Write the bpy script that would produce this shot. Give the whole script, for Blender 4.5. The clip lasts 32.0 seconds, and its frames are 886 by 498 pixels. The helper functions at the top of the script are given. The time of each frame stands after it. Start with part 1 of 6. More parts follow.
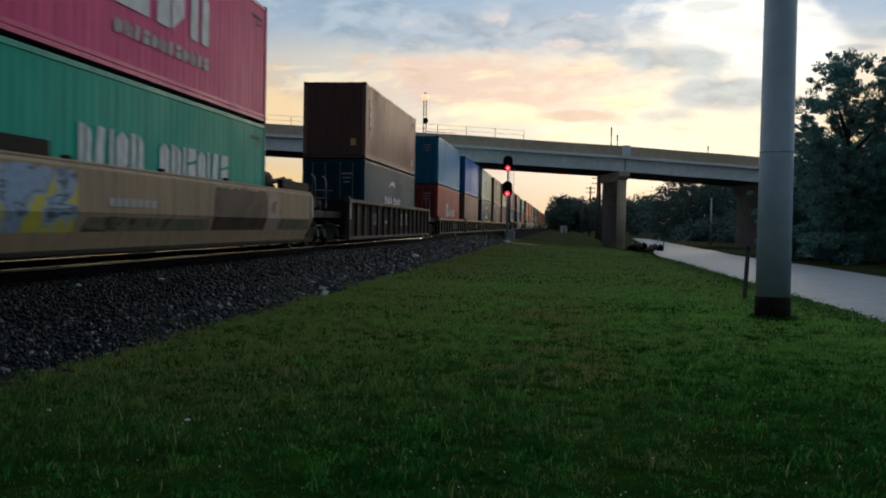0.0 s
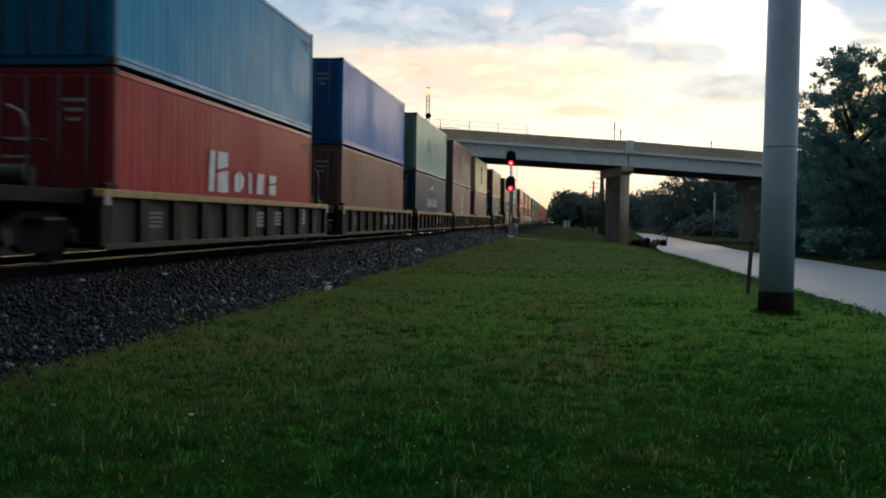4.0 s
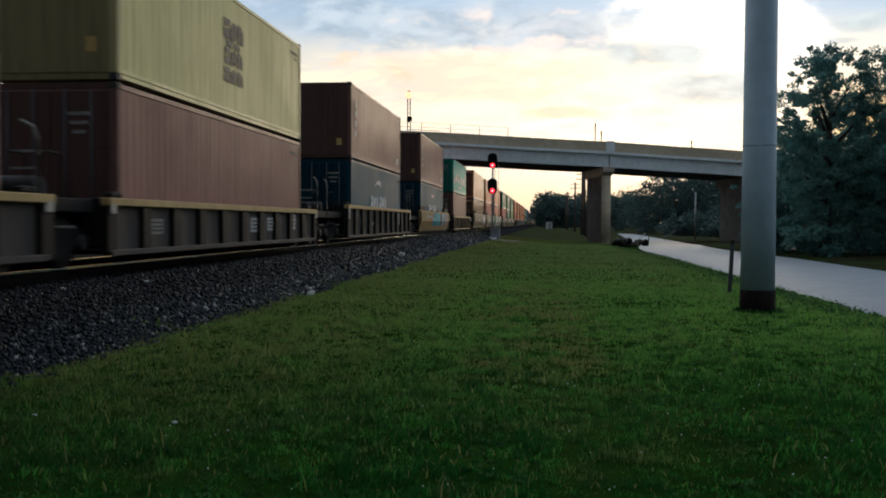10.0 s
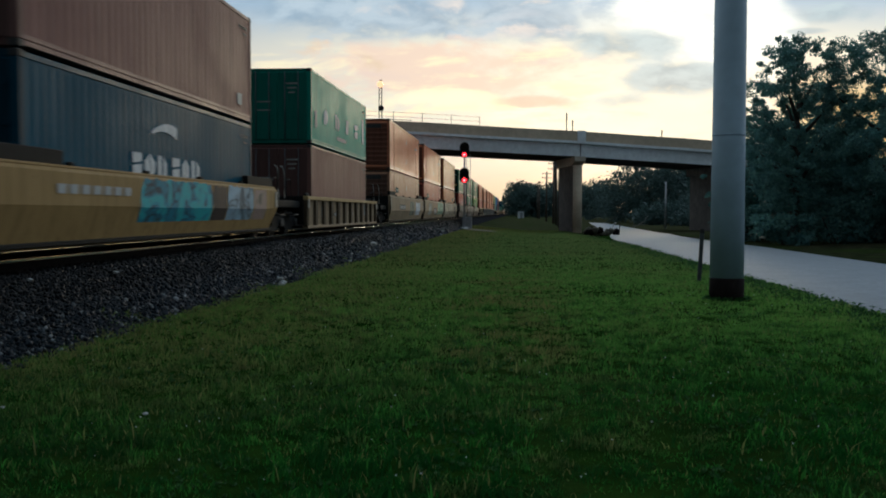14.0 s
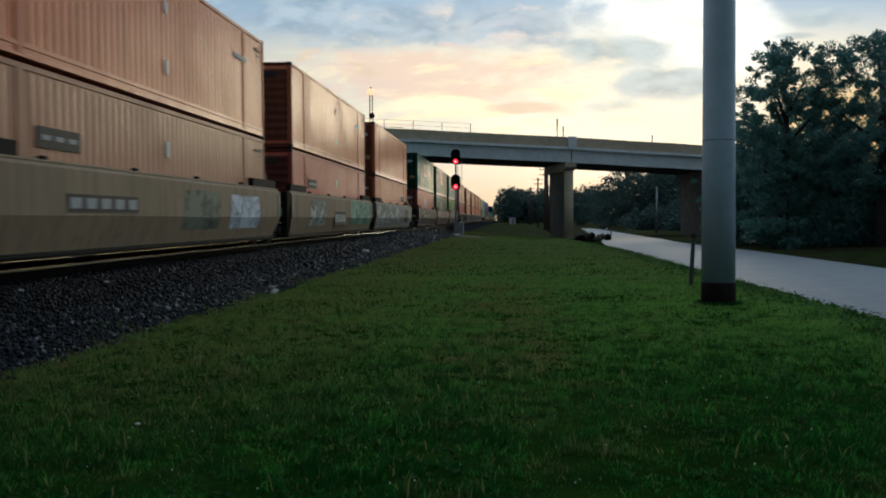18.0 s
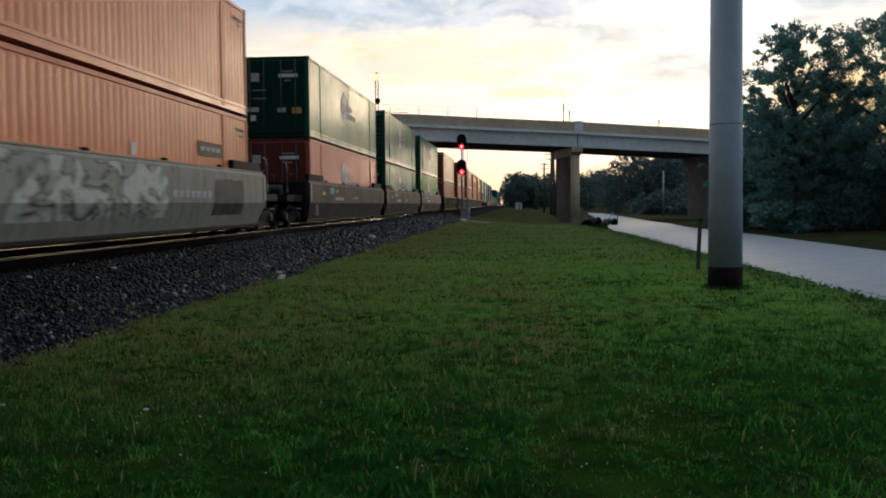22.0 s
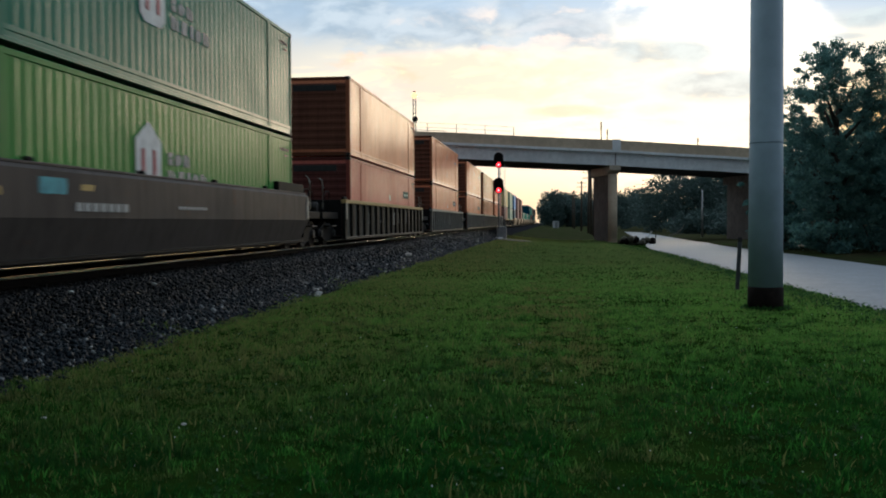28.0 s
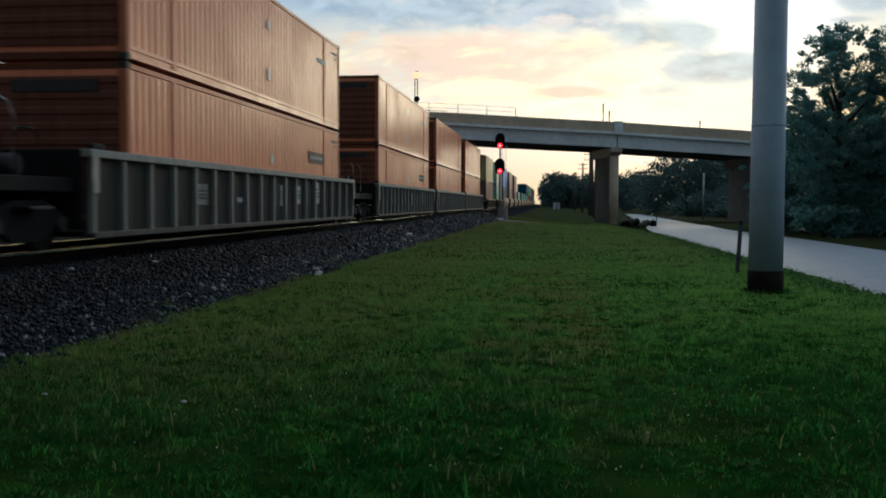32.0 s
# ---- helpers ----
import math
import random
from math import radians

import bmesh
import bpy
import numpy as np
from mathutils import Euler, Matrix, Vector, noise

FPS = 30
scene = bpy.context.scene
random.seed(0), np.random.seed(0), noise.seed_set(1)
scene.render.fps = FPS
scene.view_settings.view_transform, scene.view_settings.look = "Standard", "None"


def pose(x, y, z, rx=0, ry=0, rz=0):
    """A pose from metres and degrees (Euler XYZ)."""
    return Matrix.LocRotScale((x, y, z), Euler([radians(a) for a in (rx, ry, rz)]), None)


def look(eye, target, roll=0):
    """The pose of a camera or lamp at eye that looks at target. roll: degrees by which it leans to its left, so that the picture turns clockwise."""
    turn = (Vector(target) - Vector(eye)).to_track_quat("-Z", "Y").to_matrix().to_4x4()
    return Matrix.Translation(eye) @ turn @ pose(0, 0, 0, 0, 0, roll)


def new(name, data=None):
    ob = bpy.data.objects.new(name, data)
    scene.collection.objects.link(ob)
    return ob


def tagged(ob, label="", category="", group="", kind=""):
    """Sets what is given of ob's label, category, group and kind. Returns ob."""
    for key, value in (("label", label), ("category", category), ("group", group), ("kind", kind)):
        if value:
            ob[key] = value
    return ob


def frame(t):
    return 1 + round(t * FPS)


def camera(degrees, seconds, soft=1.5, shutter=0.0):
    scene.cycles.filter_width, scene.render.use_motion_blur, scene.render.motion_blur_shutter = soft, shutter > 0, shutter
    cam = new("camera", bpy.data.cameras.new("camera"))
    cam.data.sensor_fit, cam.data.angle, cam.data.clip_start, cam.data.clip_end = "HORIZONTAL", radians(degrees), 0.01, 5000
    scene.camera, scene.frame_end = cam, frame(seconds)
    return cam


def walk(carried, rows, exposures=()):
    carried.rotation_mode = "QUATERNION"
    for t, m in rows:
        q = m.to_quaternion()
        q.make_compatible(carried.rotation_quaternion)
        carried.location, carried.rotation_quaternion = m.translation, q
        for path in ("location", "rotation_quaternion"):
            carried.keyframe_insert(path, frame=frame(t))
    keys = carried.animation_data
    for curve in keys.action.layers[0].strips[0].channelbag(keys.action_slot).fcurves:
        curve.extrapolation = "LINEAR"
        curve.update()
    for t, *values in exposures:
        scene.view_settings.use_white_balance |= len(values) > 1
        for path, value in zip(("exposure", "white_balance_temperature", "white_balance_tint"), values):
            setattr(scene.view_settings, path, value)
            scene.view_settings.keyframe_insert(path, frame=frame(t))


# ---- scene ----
# Camera: carried by hand beside the line, it only sways and turns. World z = 0 is the grass at its feet.
EYE = 1.6
RAIL = 0.83
TRACK = -8.63
cam = camera(2 * math.degrees(math.atan(784 / 1650)), 32.0, 1.9, 0.5)
TURNS = [
    (0, 7.17, -1.51, -1.05),
    (0.5, 7.30, -1.61, -1.03),
    (1, 7.49, -1.50, -1.00),
    (1.5, 7.65, -1.35, -1.10),
    (2, 7.61, -1.42, -1.09),
    (2.5, 7.57, -1.68, -1.16),
    (4.5, 7.25, -1.82, -0.94),
    (5, 7.22, -1.60, -0.84),
    (5.5, 7.23, -1.28, -0.97),
    (6, 7.13, -1.48, -1.31),
    (6.5, 7.04, -1.69, -1.14),
    (7, 7.02, -1.69, -0.96),
    (7.5, 7.06, -1.69, -0.74),
    (8, 6.96, -1.52, -0.48),
    (8.5, 6.80, -1.46, -0.44),
    (9, 6.64, -1.64, -0.43),
    (9.5, 6.52, -1.77, -0.34),
    (10, 6.28, -1.63, -0.26),
    (10.5, 6.08, -1.56, -0.26),
    (11, 5.88, -1.66, -0.22),
    (11.5, 5.71, -1.98, -0.24),
    (12, 5.40, -2.40, -0.27),
    (12.5, 5.05, -2.60, -0.29),
    (13, 4.88, -2.66, -0.19),
    (13.5, 4.75, -2.50, -0.13),
    (14, 4.56, -2.27, -0.16),
    (14.5, 4.39, -2.15, -0.09),
    (16.5, 4.35, -1.39, 0.46),
    (17, 4.81, -0.79, 0.59),
    (17.5, 4.71, -1.10, 0.53),
    (18, 4.05, -1.85, 0.34),
    (18.5, 3.55, -1.92, 0.33),
    (19, 3.42, -1.99, 0.40),
    (19.5, 3.54, -2.37, 0.63),
    (20, 3.90, -2.69, 0.46),
    (20.5, 4.28, -2.95, 0.30),
    (21, 4.56, -3.10, 0.23),
    (21.5, 4.69, -2.99, 0.41),
    (22, 4.43, -2.75, 0.55),
    (22.5, 4.67, -2.41, 0.78),
    (23, 5.37, -1.91, 0.57),
    (23.5, 6.32, -1.42, 0.33),
    (24, 7.39, -1.13, 0.47),
    (24.5, 8.26, -0.63, 0.44),
    (25, 8.39, -0.61, 0.71),
    (25.5, 8.07, -0.97, 0.54),
    (26, 7.49, -1.45, 0.71),
    (26.5, 6.94, -1.81, 0.84),
    (28.5, 6.71, -1.60, 0.15),
    (29, 6.70, -1.69, 0.04),
    (29.5, 6.46, -1.99, -0.27),
    (30, 6.25, -2.17, -0.34),
    (30.5, 6.44, -2.58, -0.45),
    (31, 6.68, -2.95, -0.40),
    (31.5, 6.68, -2.93, -0.35),
    (32, 6.73, -2.83, -0.27),
]
walk(cam, [(t, pose(0, 0, EYE, 90 + p, r, y)) for t, y, p, r in TURNS],
     [(0, -0.22, 6300, 9), (1, -0.18, 6300, 9), (2, -0.3, 6300, 9), (3, -0.05, 6500, 10), (5, 0.15, 6500, 10), (7, 0.25, 6500, 10), (9, 0.22, 6500, 10),
      (11, 0.1, 6350, 8), (13, -0.12, 6150, 4), (15, -0.08, 6150, 4), (17, -0.02, 6150, 4), (18, -0.15, 6150, 4), (19, -0.12, 6150, 4), (20, -0.1, 6150, 4),
      (21, 0.34, 6600, 12), (22, 0.27, 6600, 12), (23, 0.36, 6600, 12), (24, 0.42, 6600, 12), (25, 0.02, 6400, 8), (26, 0.2, 6400, 8), (28, 0.2, 6400, 8),
      (29, 0.18, 6400, 8), (30, 0.1, 6200, 5), (31, -0.06, 6100, 4), (32, -0.04, 6050, 4)])


# ---------------------------------------------------------------- sky and sun
SUN_AZ, SUN_EL = radians(8.5), radians(6.0)      # to the right of the line, low behind the clouds
SUN_DIR = Vector((math.sin(SUN_AZ) * math.cos(SUN_EL), math.cos(SUN_AZ) * math.cos(SUN_EL), math.sin(SUN_EL)))


class Nodes:
    """A short way to wire shader nodes."""

    def __init__(self, tree):
        self.tree = tree
        tree.nodes.clear()

    def add(self, kind, ins=None, operation="", mode=""):
        n = self.tree.nodes.new(kind)
        if operation:
            n.operation = operation
        if mode:
            n.interpolation_type = mode
        for k, v in (ins or {}).items():
            self.put(n.inputs[k], v)
        return n

    def put(self, socket, v):
        if isinstance(v, bpy.types.NodeSocket):
            self.tree.links.new(v, socket)
        elif isinstance(v, tuple) and len(v) == 3 and socket.type == "RGBA":
            socket.default_value = (*v, 1)
        else:
            socket.default_value = v

    def math(self, op, a, b=0.0, c=0.0, clamp=False):
        n = self.add("ShaderNodeMath", {0: a, 1: b, 2: c}, operation=op)
        n.use_clamp = clamp
        return n.outputs[0]

    def vec(self, op, a, b=(0, 0, 0)):
        n = self.add("ShaderNodeVectorMath", {0: a, 1: b}, operation=op)
        return n.outputs["Value"] if op in ("DOT_PRODUCT", "LENGTH", "DISTANCE") else n.outputs["Vector"]

    def mix(self, f, a, b, blend="MIX"):
        n = self.add("ShaderNodeMix")
        n.data_type, n.blend_type = "RGBA", blend
        self.put(n.inputs["Factor"], f)
        self.put(n.inputs["A"], a)
        self.put(n.inputs["B"], b)
        return n.outputs["Result"]

    def noise(self, v, scale, detail=4.0, rough=0.55, dist=0.0):
        return self.add("ShaderNodeTexNoise", {"Vector": v, "Scale": scale, "Detail": detail, "Roughness": rough, "Distortion": dist}).outputs["Fac"]

    def ramp(self, f, lo, hi):
        n = self.add("ShaderNodeMapRange", {"Value": f, "From Min": lo, "From Max": hi}, mode="SMOOTHSTEP")
        return n.outputs["Result"]


def make_sky():
    world = bpy.data.worlds.new("dusk_sky")
    world.use_nodes = True
    scene.world = world
    n = Nodes(world.node_tree)
    way = n.add("ShaderNodeTexCoord").outputs["Generated"]
    sep = n.add("ShaderNodeSeparateXYZ", {0: way})
    x, y, z = sep.outputs
    up = n.math("MAXIMUM", z, 0.0)
    sky = n.add("ShaderNodeTexSky")
    sky.sky_type, sky.sun_disc = "NISHITA", False
    sky.sun_elevation, sky.sun_rotation = SUN_EL, SUN_AZ
    sky.altitude, sky.air_density, sky.dust_density = 30, 1.2, 2.0
    clear = n.vec("SCALE", sky.outputs["Color"])
    clear.node.inputs["Scale"].default_value = 0.006
    toward = n.math("MAXIMUM", n.vec("DOT_PRODUCT", way, tuple(SUN_DIR)), 0.0)
    wide = n.math("POWER", toward, 9.0)
    # slopes of the view over the western horizon: u to the right of the line, v up
    ahead = n.math("MAXIMUM", y, 0.12)
    u, v = n.math("DIVIDE", x, ahead), n.math("DIVIDE", up, ahead)
    flat = n.add("ShaderNodeCombineXYZ", {0: u, 1: n.math("MULTIPLY", v, 2.0), 2: 0.0}).outputs[0]
    big = n.noise(flat, 7.5, 8.0, 0.56, 0.2)
    fine = n.noise(n.vec("ADD", flat, (3.1, 1.7, 0.0)), 19.0, 8.0, 0.56, 0.25)
    rough = n.math("SUBTRACT", n.math("ADD", n.math("MULTIPLY", big, 5.2), n.math("MULTIPLY", fine, 2.6)), 3.9)

    def bank(u0, v0, a, b, ragged=1.3, soft=0.55):
        """A cloud bank round a place of the western sky, frayed by the noise."""
        du = n.math("DIVIDE", n.math("SUBTRACT", u, u0), a)
        dv = n.math("DIVIDE", n.math("SUBTRACT", v, v0), b)
        d = n.math("ADD", n.math("MULTIPLY", du, du), n.math("MULTIPLY", dv, dv))
        e = n.math("ADD", n.math("SUBTRACT", 1.0, d), n.math("MULTIPLY", rough, ragged))
        return n.ramp(e, 0.0, soft)

    # open sky: pale blue above, cream and then amber towards the horizon
    blue = n.mix(wide, (0.34, 0.45, 0.58), (0.42, 0.58, 0.76))
    cream = n.mix(wide, (0.50, 0.50, 0.50), (1.08, 0.98, 0.80))
    gold = n.math("MULTIPLY", n.ramp(u, 0.23, 0.33), n.ramp(v, 0.17, 0.11))
    cream = n.mix(gold, cream, n.mix(wide, (0.36, 0.28, 0.20), (0.85, 0.58, 0.27)))
    col = n.mix(n.ramp(v, 0.235, 0.165), blue, cream)
    glow = n.math("MULTIPLY", n.ramp(u, 0.40, 0.56), n.math("MULTIPLY", n.ramp(v, 0.34, 0.20), n.ramp(u, 1.3, 0.8)))
    col = n.mix(n.math("MULTIPLY", glow, 0.9), col, (1.25, 0.80, 0.33))
    amber = n.mix(wide, (0.22, 0.20, 0.20), (0.97, 0.76, 0.52))
    col = n.mix(n.ramp(v, 0.075, 0.0), col, amber)
    # bright sheets round the sun
    col = n.mix(bank(0.10, 0.10, 0.15, 0.08, 0.8, 1.2), col, (1.12, 1.04, 0.86))
    col = n.mix(bank(0.16, 0.215, 0.12, 0.070, 0.7, 0.9), col, (1.18, 1.16, 1.08))
    col = n.mix(bank(0.245, 0.185, 0.060, 0.075, 0.5, 0.9), col, (1.15, 1.14, 1.08))
    col = n.mix(n.math("MULTIPLY", bank(0.06, 0.31, 0.16, 0.05, 1.2, 0.8), 0.8), col, (0.92, 0.94, 0.92))
    # grey-blue band high to the left, with lit gaps
    grey = n.mix(n.ramp(fine, 0.36, 0.64), (0.30, 0.42, 0.55), (0.54, 0.64, 0.74))
    for u0, v0, a, b, much in ((-0.10, 0.212, 0.20, 0.030, 0.9), (0.0, 0.200, 0.085, 0.026, 0.85), (-0.30, 0.245, 0.16, 0.035, 0.6), (-0.06, 0.33, 0.25, 0.04, 0.6)):
        col = n.mix(n.math("MULTIPLY", bank(u0, v0, a, b, 1.1, 1.1), much), col, grey)
    lit = n.ramp(n.noise(n.vec("ADD", flat, (1.3, 6.1, 0.0)), 16.0, 5.0, 0.55, 0.4), 0.52, 0.68)
    col = n.mix(n.math("MULTIPLY", n.math("MULTIPLY", lit, bank(-0.03, 0.208, 0.16, 0.030, 0.4, 1.0)), 0.75), col, (1.0, 0.84, 0.76))
    # peach bank with torn golden streaks
    peach = bank(-0.08, 0.150, 0.20, 0.036, 0.9, 0.9)
    col = n.mix(n.math("MULTIPLY", peach, 0.85), col, (0.98, 0.71, 0.58))
    col = n.mix(n.math("MULTIPLY", bank(-0.40, 0.150, 0.20, 0.045, 1.1, 0.9), 0.8), col, (0.84, 0.64, 0.46))
    long_ = n.add("ShaderNodeCombineXYZ", {0: n.math("MULTIPLY", u, 6.5), 1: n.math("MULTIPLY", v, 24.0), 2: 4.0}).outputs[0]
    shine = n.ramp(n.noise(n.vec("ADD", long_, (7.0, 3.0, 0.0)), 2.2, 6.0, 0.60, 0.5), 0.46, 0.66)
    zone = n.math("MULTIPLY", n.ramp(v, 0.19, 0.16), n.math("MULTIPLY", n.ramp(v, 0.05, 0.10), n.ramp(u, 0.13, 0.04)))
    col = n.mix(n.math("MULTIPLY", n.math("MULTIPLY", shine, zone), n.math("MULTIPLY_ADD", wide, 0.6, 0.3)), col, (1.26, 1.04, 0.68))
    torn = n.ramp(n.noise(long_, 1.7, 7.0, 0.60, 0.4), 0.52, 0.72)
    low = n.ramp(v, 0.26, 0.10)
    col = n.mix(n.math("MULTIPLY", torn, 0.55), col, n.mix(low, (0.56, 0.68, 0.80), (0.88, 0.66, 0.58)))
    col = n.mix(n.math("MULTIPLY", bank(-0.085, 0.121, 0.075, 0.012, 0.8, 1.0), 0.9), col, (1.28, 1.12, 0.76))
    col = n.mix(n.math("MULTIPLY", bank(-0.34, 0.125, 0.10, 0.022, 0.9, 1.0), 0.8), col, (1.10, 0.82, 0.46))
    # golden band low over the fields to the left
    col = n.mix(n.math("MULTIPLY", n.ramp(u, -0.16, -0.34), n.ramp(v, 0.10, 0.03)), col, (1.10, 0.74, 0.30))
    # blue-grey puffs to the right of the line and over the trees
    puff = n.mix(n.ramp(fine, 0.38, 0.62), (0.34, 0.46, 0.55), (0.56, 0.68, 0.74))
    for u0, v0, a, b, much in ((0.112, 0.176, 0.066, 0.024, 0.95), (0.165, 0.138, 0.072, 0.022, 0.95), (0.115, 0.117, 0.046, 0.011, 0.8), (0.325, 0.208, 0.052, 0.016, 0.9), (0.148, 0.232, 0.034, 0.007, 0.4), (0.335, 0.262, 0.09, 0.025, 0.7), (0.30, 0.188, 0.03, 0.005, 0.6), (0.09, 0.250, 0.05, 0.012, 0.6)):
        col = n.mix(n.math("MULTIPLY", bank(u0, v0, a, b, 0.65, 0.9), much), col, puff)
    col = n.mix(n.math("MULTIPLY", bank(0.020, 0.118, 0.052, 0.0075, 0.6, 0.9), 0.7), col, (0.82, 0.60, 0.48))
    # the rest of the sky: dull cloud, dim at the back
    over = n.math("ADD", up, 0.16)
    sheet = n.add("ShaderNodeCombineXYZ", {0: n.math("DIVIDE", x, over), 1: n.math("DIVIDE", y, over), 2: 0.0}).outputs[0]
    dull = n.mix(n.ramp(n.noise(sheet, 1.2, 7.0, 0.6, 0.4), 0.4, 0.62), (0.42, 0.53, 0.68), (0.52, 0.58, 0.64))
    # brighter round to the sunset, already dusk in the east behind the camera
    round_sun = n.math("MULTIPLY_ADD", n.vec("DOT_PRODUCT", way, tuple(SUN_DIR)), 0.5, 0.5)
    lift = n.math("MULTIPLY_ADD", n.math("POWER", round_sun, 2.0), 1.5, 0.62)
    dull = n.vec("SCALE", dull)
    n.put(dull.node.inputs["Scale"], lift)
    dull = n.mix(n.ramp(y, 0.05, -0.55), dull, (0.165, 0.208, 0.258))
    front = n.math("MULTIPLY", n.ramp(y, 0.50, 0.86), n.ramp(up, 0.55, 0.34))
    col = n.mix(front, dull, col)
    col = n.mix(1.0, col, clear, "ADD")
    bg = n.add("ShaderNodeBackground", {"Color": col, "Strength": 1.0})
    n.add("ShaderNodeOutputWorld", {"Surface": bg.outputs[0]})


make_sky()
sun = new("sun", bpy.data.lights.new("sun", "SUN"))
sun.data.energy, sun.data.angle, sun.data.color = 0.5, radians(12), (1.0, 0.80, 0.55)
sun.matrix_world = look(SUN_DIR * 100, (0, 0, 0))


# ---------------------------------------------------------------- materials
def material(name):
    m = bpy.data.materials.new(name)
    m.use_nodes = True
    return m, Nodes(m.node_tree)


def finish(n, color, rough, metal=0.0, bump=None, depth=0.01, spec=0.5, emit=None):
    ins = {"Base Color": color, "Roughness": rough, "Metallic": metal, "Specular IOR Level": spec}
    if bump is not None:
        ins["Normal"] = n.add("ShaderNodeBump", {"Height": bump, "Distance": depth, "Strength": 1.0}).outputs[0]
    if emit:
        ins["Emission Color"], ins["Emission Strength"] = emit
    b = n.add("ShaderNodeBsdfPrincipled", ins)
    n.add("ShaderNodeOutputMaterial", {"Surface": b.outputs[0]})


def coords(n):
    return n.add("ShaderNodeTexCoord").outputs["Object"]


def scaled(c, k):
    return tuple(min(1.0, v * k) for v in c)


def paint(name, color, rough=0.42, grime=0.5, rust=0.0, spec=0.25):
    """Weathered paint on steel: streaks that run down, dust, faded patches."""
    m, n = material(name)
    c = coords(n)
    own = n.add("ShaderNodeObjectInfo").outputs["Random"]
    c = n.vec("ADD", c, n.add("ShaderNodeCombineXYZ", {1: n.math("MULTIPLY", own, 37.0)}).outputs[0])
    streak = n.noise(n.vec("MULTIPLY", c, (2.2, 2.2, 0.16)), 2.4, 6.0, 0.65)
    run = n.noise(n.vec("MULTIPLY", c, (1.0, 1.0, 0.05)), 7.0, 4.0, 0.7)
    patch = n.noise(c, 0.55, 5.0, 0.6)
    fine = n.noise(c, 14.0, 4.0, 0.6)
    dent = n.noise(n.vec("MULTIPLY", c, (1.0, 1.0, 0.6)), 1.1, 3.0, 0.5)
    col = n.mix(n.math("MULTIPLY", n.ramp(streak, 0.40, 0.72), grime), color, scaled(color, 0.55))
    col = n.mix(n.math("MULTIPLY", n.ramp(run, 0.54, 0.74), grime), col, tuple(0.45 * v + 0.004 for v in color))
    col = n.mix(n.math("MULTIPLY", n.ramp(run, 0.44, 0.30), 0.35 * grime), col, tuple(1.25 * v + 0.004 for v in color))
    col = n.mix(n.math("MULTIPLY", n.ramp(patch, 0.48, 0.75), 0.5), col, tuple(0.80 * v + 0.003 for v in color))
    if rust:
        col = n.mix(n.math("MULTIPLY", n.ramp(n.noise(c, 1.7, 8.0, 0.72), 0.60, 0.68), rust), col, (0.10, 0.045, 0.022))
    r = n.math("ADD", rough - 0.08, n.math("MULTIPLY", n.math("ADD", streak, fine), 0.10))
    r = n.math("ADD", r, n.math("MULTIPLY", n.ramp(patch, 0.40, 0.70), 0.10))
    relief = n.math("ADD", n.math("MULTIPLY", fine, 0.03), dent)
    finish(n, col, r, 0.0, relief, 0.012, spec)
    return m


def plain(name, color, rough=0.6, metal=0.0, var=0.3, scale=6.0, bump=0.002, emit=None, spec=0.25):
    m, n = material(name)
    c = coords(n)
    f = n.noise(c, scale, 6.0, 0.62)
    g = n.noise(c, scale * 0.13, 3.0, 0.5)
    col = n.mix(n.ramp(f, 0.3, 0.7), scaled(color, 1 - var), scaled(color, 1 + var))
    col = n.mix(n.math("MULTIPLY", n.ramp(g, 0.4, 0.7), 0.4), col, scaled(color, 0.7))
    finish(n, col, n.math("ADD", rough - 0.06, n.math("MULTIPLY", f, 0.12)), metal, f, bump, spec, emit)
    return m


MATS = {}


def paint_of(color, rough=0.42, grime=0.5, rust=0.0, spec=0.08):
    key = (color, rough, grime, rust, spec)
    if key not in MATS:
        MATS[key] = paint("weathered_paint", color, rough, grime, rust, spec)
    return MATS[key]


BLACK_STEEL = plain("black_steel", (0.010, 0.0095, 0.009), 0.7, spec=0.1)
DARK_STEEL = plain("dark_steel", (0.034, 0.031, 0.028), 0.6, spec=0.15)
GALV = plain("galvanised_steel", (0.30, 0.31, 0.32), 0.45, 0.6)
WHITE_MARK = plain("white_marking", (0.60, 0.60, 0.58), 0.6, var=0.18, scale=3.0)
GREY_MARK = plain("faded_marking", (0.38, 0.37, 0.35), 0.6, var=0.2)
WORN_MARK = plain("worn_marking", (0.20, 0.19, 0.165), 0.7, var=0.5, scale=9)
YELLOW_MARK = plain("yellow_marking", (0.42, 0.28, 0.09), 0.6, var=0.15)
DARK_MARK = plain("dark_marking", (0.03, 0.028, 0.025), 0.6)
RED_MARK = plain("red_marking", (0.35, 0.05, 0.06), 0.6)
TEAL_MARK = plain("teal_spray_paint", (0.05, 0.28, 0.32), 0.6)
PALE_STEEL = plain("dusty_pale_steel", (0.30, 0.28, 0.24), 0.5, var=0.35, scale=5)
WHEEL_STEEL = plain("wheel_steel", (0.035, 0.028, 0.023), 0.5, 0.3)
ROD_STEEL = plain("dull_rod_steel", (0.075, 0.078, 0.082), 0.6)


